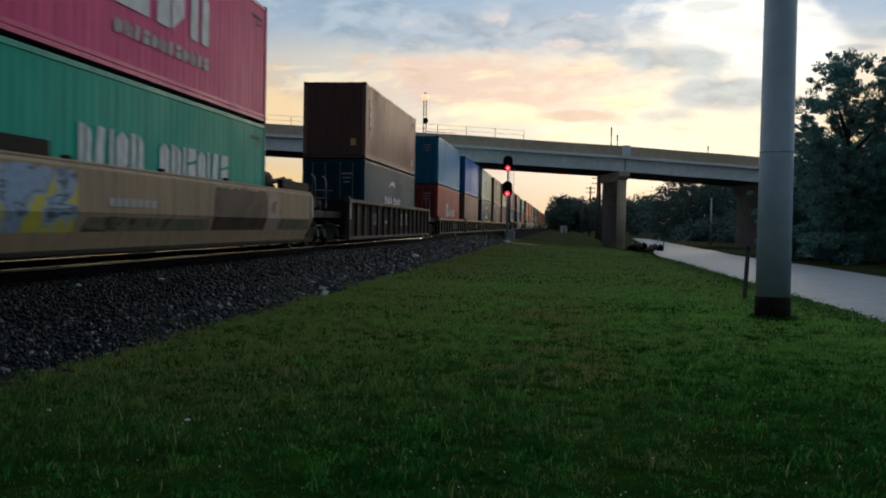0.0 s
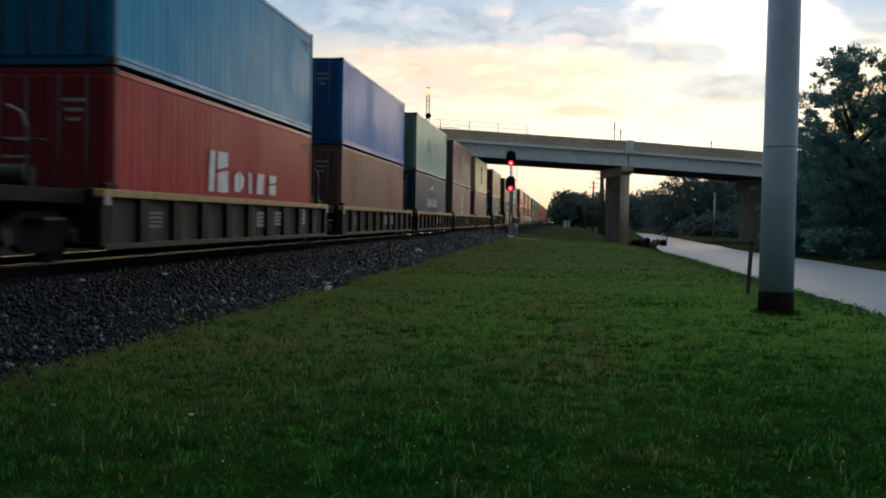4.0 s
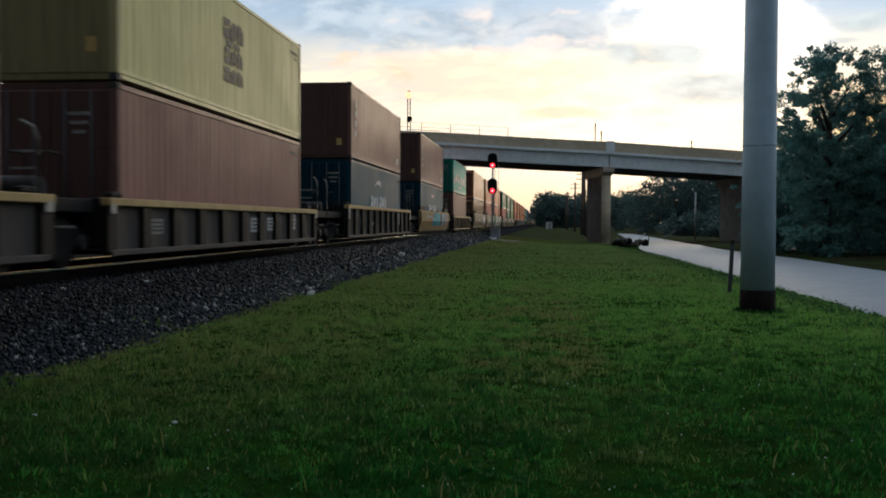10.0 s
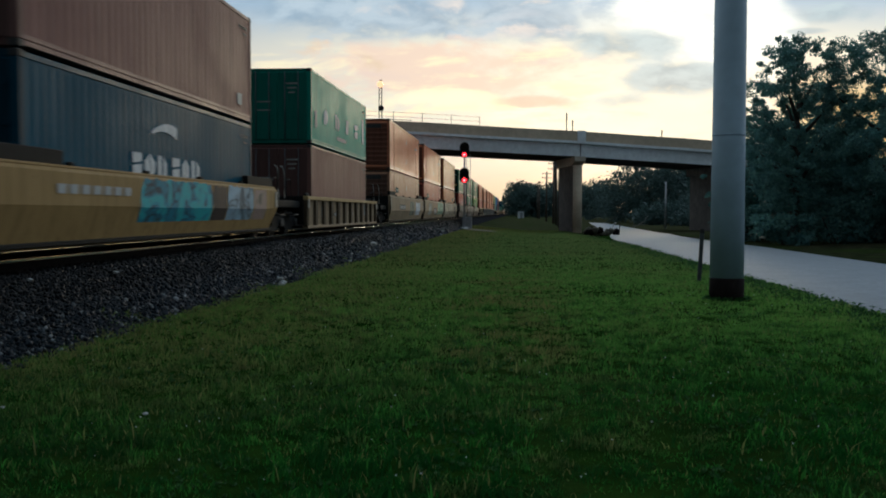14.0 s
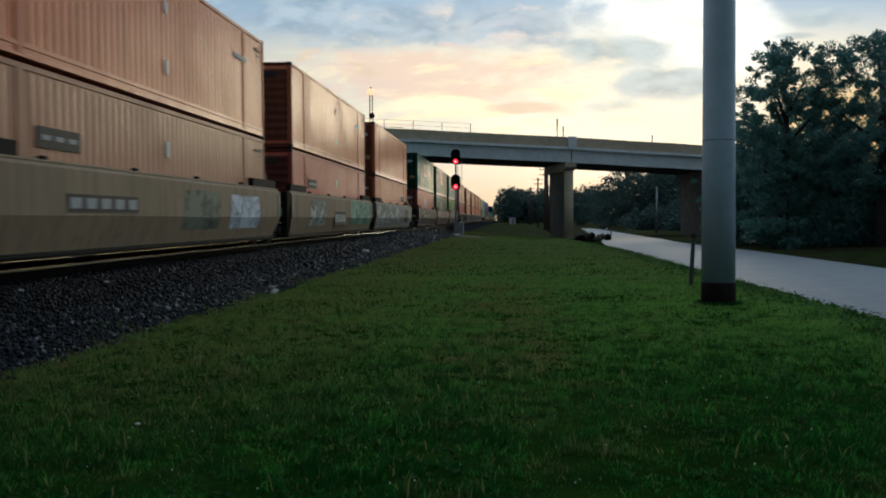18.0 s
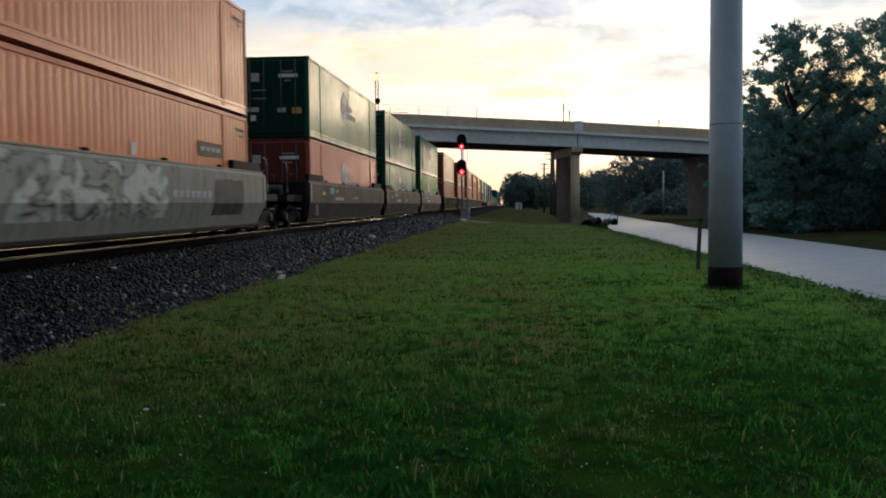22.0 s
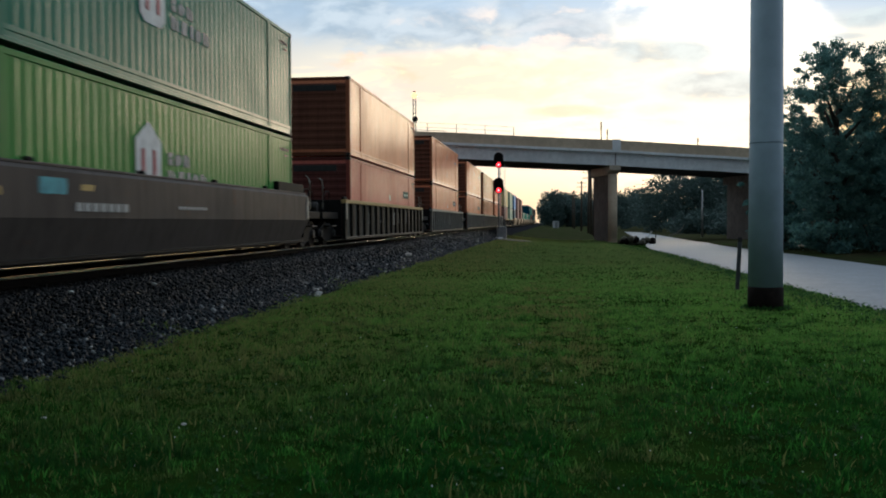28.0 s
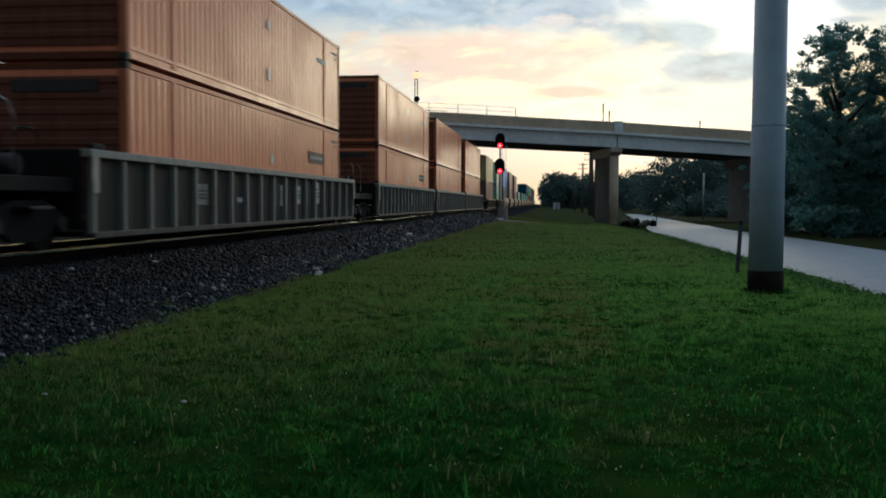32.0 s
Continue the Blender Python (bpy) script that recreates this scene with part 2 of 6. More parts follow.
# ---------------------------------------------------------------- mesh helpers
def part(name, data, mat, parent=None, label="", at=None):
    """One mesh object out of a bmesh or mesh, under its thing or part."""
    if isinstance(data, bmesh.types.BMesh):
        me = bpy.data.meshes.new(name)
        data.to_mesh(me)
        data.free()
    else:
        me = data
    if mat is not None and not me.materials:
        me.materials.append(mat)
    ob = new(name, me)
    if parent is not None:
        ob.parent = parent
    if at is not None:
        ob.matrix_basis = at if isinstance(at, Matrix) else Matrix.Translation(at)
    if label:
        ob["label"] = label
    return ob


def empty(name, at=(0, 0, 0)):
    ob = new(name)
    ob.empty_display_size = 0.2
    ob.matrix_basis = at if isinstance(at, Matrix) else Matrix.Translation(at)
    return ob


def mesh(name, verts, faces, smooth=False):
    me = bpy.data.meshes.new(name)
    me.from_pydata(verts, [], faces)
    if smooth:
        me.polygons.foreach_set("use_smooth", [True] * len(me.polygons))
    me.update()
    return me


def bm_box(bm, lo, hi):
    x0, y0, z0 = lo
    x1, y1, z1 = hi
    v = [bm.verts.new(p) for p in ((x0, y0, z0), (x1, y0, z0), (x1, y1, z0), (x0, y1, z0), (x0, y0, z1), (x1, y0, z1), (x1, y1, z1), (x0, y1, z1))]
    for f in ((3, 2, 1, 0), (4, 5, 6, 7), (0, 1, 5, 4), (1, 2, 6, 5), (2, 3, 7, 6), (3, 0, 4, 7)):
        bm.faces.new([v[i] for i in f])
    return v


CACHE = {}


def box(sx, sy, sz, mat, bevel=0.012):
    """A centred block with broken edges, one mesh for all of its size and paint."""
    key = ("box", round(sx, 3), round(sy, 3), round(sz, 3), mat.name, bevel)
    if key not in CACHE:
        bm = bmesh.new()
        bm_box(bm, (-sx / 2, -sy / 2, -sz / 2), (sx / 2, sy / 2, sz / 2))
        b = min(bevel, 0.3 * min(sx, sy, sz))
        if b > 0.0005:
            bmesh.ops.bevel(bm, geom=bm.edges[:], offset=b, segments=1, affect="EDGES")
        me = bpy.data.meshes.new("block")
        bm.to_mesh(me)
        bm.free()
        me.materials.append(mat)
        CACHE[key] = me
    return CACHE[key]


def tube(points, radii, sides=10, cap=True):
    """A round bar along points, with a radius at each."""
    bm = bmesh.new()
    rings = []
    pts = [Vector(p) for p in points]
    for i, p in enumerate(pts):
        d = (pts[min(i + 1, len(pts) - 1)] - pts[max(i - 1, 0)]).normalized()
        q = d.to_track_quat("Z", "Y")
        r = radii[i] if isinstance(radii, (list, tuple)) else radii
        rings.append([bm.verts.new(p + q @ Vector((r * math.cos(a), r * math.sin(a), 0))) for a in (2 * math.pi * k / sides for k in range(sides))])
    for a, b in zip(rings, rings[1:]):
        for k in range(sides):
            f = bm.faces.new((a[k], a[(k + 1) % sides], b[(k + 1) % sides], b[k]))
            f.smooth = True
    if cap:
        bm.faces.new(rings[0][::-1])
        bm.faces.new(rings[-1])
    return bm


def tube_mesh(points, radii, mat, sides=10):
    key = ("tube", str(points), str(radii), mat.name, sides)
    if key not in CACHE:
        bm = tube(points, radii, sides)
        me = bpy.data.meshes.new("bar")
        bm.to_mesh(me)
        bm.free()
        me.materials.append(mat)
        CACHE[key] = me
    return CACHE[key]


def prism(outline, y0, y1):
    """A solid with the outline (x, z) drawn out along y."""
    n = len(outline)
    verts = [(x, y0, z) for x, z in outline] + [(x, y1, z) for x, z in outline]
    faces = [tuple(range(n)), tuple(range(2 * n - 1, n - 1, -1))] + [(i, i + n, (i + 1) % n + n, (i + 1) % n) for i in range(n)]
    return verts, faces


# ---------------------------------------------------------------- the train
def travel(t):
    """Metres that the train has come by t: a steady run, easing a hair quicker."""
    u = t / 32
    return 10.3475 * t + 0.146 * t * u - 0.0515 * t * u * u - 0.030 * t * u ** 3


MOVERS = []                                     # (thing, place at the start)


def mover(thing, s, z=0.0):
    MOVERS.append((thing, TRACK, s, RAIL + z))
    thing.matrix_basis = Matrix.Translation((TRACK, s, RAIL + z))
    return thing


def corrugated(length, width, height, pitch, depth, mat):
    """The steel skin: pressed sides and ends, flat roof and floor; the waves run up and down."""
    key = ("skin", length, width, height, pitch, depth, mat.name)
    if key in CACHE:
        return CACHE[key]

    def wave(span):
        n = max(1, round(span / pitch))
        p = span / n
        out = []
        for i in range(n):
            o = -span / 2 + i * p
            out += [(o + 0.02 * p, 0.0), (o + 0.26 * p, 0.0), (o + 0.42 * p, -depth), (o + 0.84 * p, -depth)]
        return out + [(span / 2, 0.0)]

    ring = []
    inner = width / 2 - 0.012
    side, end = wave(length - 0.32), wave(width - 0.32)
    ring += [(inner + d, a) for a, d in side]
    ring += [(-a, length / 2 - 0.02 + d) for a, d in end]
    ring += [(-inner - d, -a) for a, d in side]
    ring += [(a, -length / 2 + 0.02 - d) for a, d in end]
    z0, z1 = 0.13, height - 0.07
    n = len(ring)
    verts = [(x, y, z0) for x, y in ring] + [(x, y, z1) for x, y in ring]
    faces = [(i, (i + 1) % n, (i + 1) % n + n, i + n) for i in range(n)]
    k = len(verts)
    w, l = inner - depth - 0.01, length / 2 - 0.06
    verts += [(-w, -l, z1 - 0.005), (w, -l, z1 - 0.005), (w, l, z1 - 0.005), (-w, l, z1 - 0.005), (-w, -l, z0), (w, -l, z0), (w, l, z0), (-w, l, z0)]
    faces += [(k, k + 1, k + 2, k + 3), (k + 7, k + 6, k + 5, k + 4)]
    me = mesh("skin", verts, faces)
    me.materials.append(mat)
    CACHE[key] = me
    return me


def ribbed_end(width, height, mat):
    """The nose of a domestic box: level pressed ribs one above the other."""
    key = ("nose", width, height, mat.name)
    if key not in CACHE:
        prof = []
        n = 9
        for i in range(n):
            o = 0.25 + i * (height - 0.5) / n
            p = (height - 0.5) / n
            prof += [(0.0, o), (0.0, o + 0.45 * p), (-0.022, o + 0.55 * p), (-0.022, o + 0.9 * p)]
        prof += [(0.0, height - 0.25)]
        w = width / 2 - 0.14
        verts = [(-w, y, z) for y, z in prof] + [(w, y, z) for y, z in prof]
        m = len(prof)
        me = mesh("nose", verts, [(i, i + m, i + m + 1, i + 1) for i in range(m - 1)])
        me.materials.append(mat)
        CACHE[key] = me
    return CACHE[key]


def sill_mesh(length, top, mat):
    """The folded lower side rail: an upper flange, a turned-in lip and a recessed foot."""
    key = ("sill", length, top, mat.name)
    if key not in CACHE:
        out = [(-0.060, top), (-0.004, top - 0.008), (0.000, top - 0.012), (0.000, top - 0.075), (-0.012, top - 0.090), (-0.012, 0.105), (-0.002, 0.095), (-0.002, 0.040), (-0.060, 0.034)]
        v, f = prism(out, -length / 2, length / 2)
        CACHE[key] = mesh("sill", v, f)
        CACHE[key].materials.append(mat)
    return CACHE[key]


def mark_bar(thing, mat, y, z, w, h, side_x, label="", name="marking"):
    """A plain painted bar on the side that faces the road, a hair proud of the skin."""
    return part(name, box(0.006, w, h, mat, 0.0), None, thing, label, (side_x + 0.004, y, z))


def container(color, long=False, height=2.896, end="doors", logo=None, rust=0.0, name="shipping_container", fine=True, pitch=0.0, label=""):
    """A steel freight box. Origin at the middle of its underside; its -y end faces the way it travels."""
    length, width = (16.15, 2.59) if long else (12.19, 2.438)
    color = tuple(min(0.8, 1.55 * v) for v in color)
    mat = paint_of(color, 0.30, 0.45, rust, 0.075) if long else paint_of(color, 0.42, 0.55, rust, 0.016)
    rail_mat = paint_of(scaled(color, 0.9), 0.40, 0.5, rust, 0.12)
    sill_mat = paint_of(color, 0.30, 0.4, rust, 0.28) if long else rail_mat
    # shade of the box ends put into darker post and end colours
    post_mat = paint_of(scaled(color, 0.55), 0.5, 0.6, rust)
    end_shade_mat = paint_of(tuple((0.17 if long else 0.30) * v + 0.004 for v in color), 0.6, 0.6, rust, 0.04)
    thing = empty(name)
    X, Y = width / 2, length / 2
    pitch = pitch or (0.28 if long else 0.278)
    part("skin", corrugated(length, width, height, pitch, 0.009 if long else 0.0035, mat), None, thing)
    for sx in (-1, 1):
        part("top_rail", box(0.07, length - 0.3, 0.10, rail_mat), None, thing, "", (sx * (X - 0.033), 0, height - 0.075))
        part("bottom_rail", sill_mesh(length - 0.3, 0.21 if not long else 0.27, sill_mat), None, thing, "", pose(sx * X, 0, 0, 0, 0, 0 if sx > 0 else 180))
        for sy in (-1, 1):
            part("corner_post", box(0.16, 0.16, height - 0.24, post_mat), None, thing, "", (sx * (X - 0.08), sy * (Y - 0.08), height / 2))
            for z in (0.06, height - 0.06) if fine else (0.06,):
                part("corner_casting", box(0.165, 0.18, 0.12, DARK_STEEL), None, thing, "", (sx * (X - 0.08), sy * (Y - 0.088), z))
    for sy in (-1, 1):
        part("end_header", box(width - 0.32, 0.10, 0.12, end_shade_mat), None, thing, "", (0, sy * (Y - 0.06), height - 0.07))
        part("end_sill", box(width - 0.32, 0.10, 0.14, end_shade_mat), None, thing, "", (0, sy * (Y - 0.06), 0.08))
    if long:
        for sy in (-1, 1):
            part("stacking_post", box(0.05, 0.24, height - 0.16, rail_mat), None, thing, "", (X - 0.022, sy * 6.0, height / 2))
    if not fine:
        return thing
    if end == "doors":
        for sx in (-1, 1):
            door = part("door", box(width / 2 - 0.17, 0.05, height - 0.30, end_shade_mat), None, thing, "", (sx * (width / 4 - 0.075), -Y + 0.005, height / 2))
            for k in (-0.28, 0.24):
                part("lock_rod", tube_mesh([(0, 0, -height / 2 + 0.12), (0, 0, height / 2 - 0.12)], 0.017, ROD_STEEL, 6), None, door, "dull locking rod", (k * width / 2.6, -0.045, 0))
            for z in (-0.95, -0.35, 0.35, 0.95):
                part("hinge", box(0.10, 0.03, 0.12, end_shade_mat), None, door, "", (sx * (width / 4 - 0.12), -0.035, z))
        for i in range(3):
            part("marking", box(0.42 - 0.09 * i, 0.006, 0.06, WORN_MARK, 0), None, thing, "small pale lettering bars", (0.52, -Y - 0.024, height - 0.55 - 0.16 * i))
        for i in range(2):
            part("marking", box(0.5, 0.006, 0.045, WORN_MARK, 0), None, thing, "", (-0.5, -Y - 0.024, height - 1.2 - 0.3 * i))
    elif end == "ribs":
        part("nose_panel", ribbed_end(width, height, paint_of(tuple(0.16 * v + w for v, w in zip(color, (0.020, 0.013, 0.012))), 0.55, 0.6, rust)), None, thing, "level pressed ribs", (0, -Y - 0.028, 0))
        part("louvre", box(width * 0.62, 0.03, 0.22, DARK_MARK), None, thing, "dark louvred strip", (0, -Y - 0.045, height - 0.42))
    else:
        part("end_wall", box(width - 0.32, 0.03, height - 0.26, end_shade_mat), None, thing, "pressed end wall, shade put into its paint", (0, -Y + 0.006, height / 2))
        part("placard", box(0.2, 0.006, 0.26, YELLOW_MARK, 0), None, thing, "small yellow placard", (0.75, -Y - 0.013, 0.62))
    if long and end == "doors":
        for x, z, w, h, mat_ in ((0.85, 0.95, 0.34, 0.22, YELLOW_MARK), (-0.75, 1.0, 0.42, 0.16, GREY_MARK), (-0.75, 0.7, 0.2, 0.2, WHITE_MARK), (0.3, 0.98, 0.3, 0.16, GREY_MARK), (-0.65, 2.15, 0.3, 0.3, GREY_MARK), (0.55, 2.2, 0.7, 0.12, WHITE_MARK)):
            part("placard", box(w, 0.006, h, mat_, 0), None, thing, "small placard", (x, -Y - 0.03, z))
    # pale number bars at the upper corner of the side
    for k in range(5):
        mark_bar(thing, WORN_MARK, Y - 1.05 + 0.15 * k, height - 0.40, 0.09, 0.08, X)
    mark_bar(thing, WORN_MARK, Y - 0.62, height - 0.56, 0.30, 0.04, X)
    if logo:
        logo(thing, X, Y, height)
    return thing


def glyphs(thing, mat, y0, y1, z0, z1, widths, X, gap=0.14, name="brand_block"):
    """A row of plain chunks in the brand's colour, spread from y0 to y1: split blocks, wedges and bars."""
    k = (y1 - y0) / (sum(widths) + gap * (len(widths) - 1))
    y = y0
    for i, w in enumerate(widths):
        kind = (0, 2, 1, 3)[(i + len(widths)) % 4] if w > 0.18 else 4
        part(name, sign_mesh(kind, w * k, z1 - z0, mat), None, thing, "", (X + 0.004, y + w * k / 2, (z0 + z1) / 2))
        y += (w + gap) * k


def sign_mesh(kind, w, h, mat):
    """One painted chunk as a thin plate: split block, wedge or plain bar."""
    key = ("sign", kind, round(w, 3), round(h, 3), mat.name)
    if key in CACHE:
        return CACHE[key]
    a, b, s = w / 2, h / 2, 0.30 * min(w, h)
    c = 0.10 * w
    quads = {0: [((-a, -b), (-0.3 * c, -b), (-0.3 * c, b), (-a, b - s)), ((0.3 * c, -b), (a, -b + s), (a, b - s), (0.3 * c, b))],
             1: [((-a, -b), (a - s, -b), (a - 0.4 * s, b), (-a + 0.8 * s, b))],
             2: [((-a, -b), (-c, -b), (-c, b), (-a, b)), ((c, -b), (a, -b), (a, b - s), (c, b))],
             3: [((-a, 0.06 * h), (a, 0.16 * h), (a, b), (-a, b)), ((-a, -b), (a, -b), (a, 0.06 * h), (-a, -0.04 * h))],
             4: [((-a, -b), (a, -b), (a, b), (-a, b))]}[kind]
    verts, faces = [], []
    for q in quads:
        o = len(verts)
        verts += [(0.003, y, z) for y, z in q] + [(-0.003, y, z) for y, z in q]
        faces += [(o, o + 1, o + 2, o + 3)] + [(o + i, o + 4 + i, o + 4 + (i + 1) % 4, o + (i + 1) % 4) for i in range(4)]
    me = mesh("sign", verts, faces)
    me.materials.append(mat)
    CACHE[key] = me
    return me


def arc_mark(thing, mat, y0, y1, z0, z1, X):
    """A small swung stroke above the blocks."""
    verts, n = [], 10
    for i in range(n + 1):
        u = i / n
        mid = z0 + (z1 - z0) * math.sin(radians(25 + 110 * u))
        k = 0.03 + 0.10 * u
        y = y0 + (y1 - y0) * u
        verts += [(X + 0.006, y, mid - k), (X + 0.006, y, mid + k)]
    part("brand_stroke", mesh("stroke", verts, [(2 * i, 2 * i + 2, 2 * i + 3, 2 * i + 1) for i in range(n)]), mat, thing, "white swung stroke")


def logo_white_row(thing, X, Y, H):
    arc_mark(thing, WHITE_MARK, -1.05, 0.35, 1.95, 2.22, X)
    glyphs(thing, WHITE_MARK, -2.0, -0.25, 1.14, 1.62, (0.42, 0.52, 0.46), X)
    glyphs(thing, WHITE_MARK, 0.08, 1.8, 1.14, 1.62, (0.44, 0.44, 0.54), X)
    mark_bar(thing, GREY_MARK, 3.7, 0.86, 2.2, 0.13, X)


def logo_big_row(thing, X, Y, H):
    glyphs(thing, WHITE_MARK, -1.95, -0.80, 0.97, 1.85, (0.36, 0.5), X, 0.06)
    glyphs(thing, WHITE_MARK, -0.38, 2.69, 1.0, 1.5, (0.5, 0.2, 0.55, 0.46), X, 0.26)


def logo_lines(thing, X, Y, H):
    glyphs(thing, WHITE_MARK, -1.96, 2.2, 1.16, 2.35, (1.2, 1.15, 0.9), X, 0.3)
    glyphs(thing, GREY_MARK, -1.96, 2.2, 0.66, 0.92, (0.3,) * 12, X, 0.1)


def logo_two_words(thing, X, Y, H):
    glyphs(thing, WHITE_MARK, -3.1, -0.85, 1.30, 1.95, (0.5, 0.5, 0.16, 0.55, 0.6), X)
    glyphs(thing, WHITE_MARK, -0.15, 3.4, 1.25, 1.90, (0.5, 0.55, 0.16, 0.5, 0.5, 0.16, 0.55, 0.5), X)


def logo_dim(thing, X, Y, H):
    part("brand_block", box(0.006, 0.5, 0.6, TEAL_MARK, 0.0), None, thing, "", (X + 0.004, -1.95, 1.55))
    glyphs(thing, WHITE_MARK, -1.3, 1.45, 1.22, 1.86, (0.22, 0.2, 0.45, 0.3, 0.12), X, 0.2)


def logo_stamp_of(mat):
    def logo(thing, X, Y, H):
        for w, h, z in ((1.35, 0.45, 2.05), (0.9, 0.16, 1.72), (1.25, 0.38, 1.42), (1.35, 0.34, 0.98)):
            glyphs(thing, mat, -w / 2, w / 2, z - h / 2, z + h / 2, (0.4, 0.42, 0.4) if h > 0.2 else (0.9,), X, 0.06)
    return logo


def logo_spaced(thing, X, Y, H):
    glyphs(thing, WHITE_MARK, -3.87, 3.64, 0.90, 1.50, (0.7, 0.75, 0.65, 0.7), X, 1.35)
    mark_bar(thing, WHITE_MARK, 5.1, 1.35, 0.40, 1.15, X)
    mark_bar(thing, GREY_MARK, -0.2, 0.55, 2.0, 0.15, X)
    mark_bar(thing, GREY_MARK, -5.3, 0.95, 0.32, 0.6, X)


def logo_house_at(y0, z0):
    def logo(thing, X, Y, H):
        verts = [(X + 0.006, y0 + y, z0 + z) for y, z in ((0.22, -0.08), (0.93, -0.08), (1.12, 0.06), (1.12, 0.78), (0.58, 1.12), (0.03, 0.78), (0.03, 0.06))]
        part("brand_badge", mesh("badge", verts, [(0, 1, 2, 3, 4, 5, 6)]), WHITE_MARK, thing, "white gabled badge")
        for y, w, z, h in ((0.33, 0.13, 0.38, 0.46), (0.80, 0.13, 0.38, 0.46), ):
            part("brand_block", box(0.006, w, h, RED_MARK, 0.0), None, thing, "", (X + 0.011, y0 + y, z0 + z))
        glyphs(thing, GREY_MARK, y0 + 1.45, y0 + 2.5, z0 + 0.38, z0 + 0.62, (0.22, 0.34, 0.3), X)
        glyphs(thing, GREY_MARK, y0 + 1.45, y0 + 3.4, z0 + 0.02, z0 + 0.28, (0.34, 0.34, 0.16, 0.30, 0.3), X)
    return logo


logo_house = logo_house_at(-2.0, 1.22)
logo_house_up = logo_house_at(-1.75, 1.30)


def logo_spots(thing, X, Y, H):
    mark_bar(thing, WHITE_MARK, 0.05, 2.0, 0.20, 0.34, X, name="sticker")
    mark_bar(thing, DARK_MARK, -4.8, 1.80, 1.5, 0.34, X, "dark number plate bar")
    for k in range(3):
        mark_bar(thing, GREY_MARK, -5.25 + 0.45 * k, 1.80, 0.3, 0.08, X + 0.005)


def logo_spot_up(thing, X, Y, H):
    mark_bar(thing, WHITE_MARK, 0.05, 2.12, 0.18, 0.26, X, name="sticker")
    mark_bar(thing, WHITE_MARK, 0.05, 0.85, 0.18, 0.30, X, name="sticker")
    mark_bar(thing, GREY_MARK, 5.6, 2.0, 1.2, 0.12, X)


def logo_plate(thing, X, Y, H):
    mark_bar(thing, DARK_MARK, 4.9, 1.84, 1.75, 0.34, X, "dark number plate bar")
    for k in range(4):
        mark_bar(thing, GREY_MARK, 4.3 + 0.38 * k, 1.84, 0.26, 0.10, X + 0.005)
    mark_bar(thing, WHITE_MARK, 0.3, 1.6, 0.20, 0.24, X, name="sticker")


def logo_column(thing, X, Y, H):
    for k in range(4):
        mark_bar(thing, GREY_MARK, -Y + 0.85, 2.15 - 0.38 * k, 0.20, 0.24, X)
    mark_bar(thing, GREY_MARK, Y - 1.1, 0.55, 0.4, 0.3, X)


# ---- well cars
WHEEL_R = 0.42


def wheel_mesh():
    if "wheel" not in CACHE:
        prof = [(0.0, 0.0), (0.10, -0.01), (0.12, 0.03), (0.30, 0.045), (0.335, 0.0), (WHEEL_R, 0.0), (WHEEL_R, 0.10), (WHEEL_R + 0.028, 0.115), (WHEEL_R + 0.028, 0.14), (0.34, 0.14), (0.0, 0.14)]
        verts, faces, n = [], [], 20
        for r, x in prof:
            verts += [(-x, r * math.cos(2 * math.pi * k / n), r * math.sin(2 * math.pi * k / n)) for k in range(n)]
        for i in range(len(prof) - 1):
            faces += [(i * n + k, i * n + (k + 1) % n, (i + 1) * n + (k + 1) % n, (i + 1) * n + k) for k in range(n)]
        me = mesh("wheel", verts, faces)
        me.materials.append(WHEEL_STEEL)
        CACHE["wheel"] = me
    return CACHE["wheel"]


def side_frame_mesh():
    if "side_frame" not in CACHE:
        out = [(-1.15, 0.36), (-1.15, 0.56), (-0.85, 0.62), (-0.45, 0.78), (0.45, 0.78), (0.85, 0.62), (1.15, 0.56), (1.15, 0.36), (0.75, 0.36), (0.38, 0.18), (-0.38, 0.18), (-0.75, 0.36)]
        verts, faces = prism(out, -0.08, 0.08)
        me = mesh("side_frame", [(y, x, z) for x, y, z in verts], faces)
        me.materials.append(BLACK_STEEL)
        CACHE["side_frame"] = me
    return CACHE["side_frame"]


AXLES = []                                      # keyed wheelsets: (object, local place)


def truck(car, y, fine=True):
    """A four-wheeled truck under the car's end. The wheelsets turn."""
    bolster = part("truck", box(2.1, 0.45, 0.30, BLACK_STEEL), None, car, "black cast steel truck", (0, y, 0.58))
    for sx in (-1, 1):
        part("side_frame", side_frame_mesh(), None, bolster, "", (sx * 1.0, 0, -0.58))
        for sy in (-1, 1):
            part("bearing_cap", tube_mesh([(-0.09, 0, 0), (0.09, 0, 0)], 0.13, DARK_STEEL, 10), None, bolster, "", (sx * 1.06, sy * 0.89, WHEEL_R - 0.58))
        for k in (-0.13, 0.0, 0.13):
            part("spring", tube_mesh([(0, 0, -0.16), (0, 0, 0.12)], 0.055, DARK_STEEL, 8), None, bolster, "", (sx * 1.0, k, -0.18))
    for sy in (-1, 1):
        axle = part("wheelset", wheelset_mesh(), None, bolster, "", (0, sy * 0.89, WHEEL_R - 0.58))
        AXLES.append((axle, sy))
    return bolster


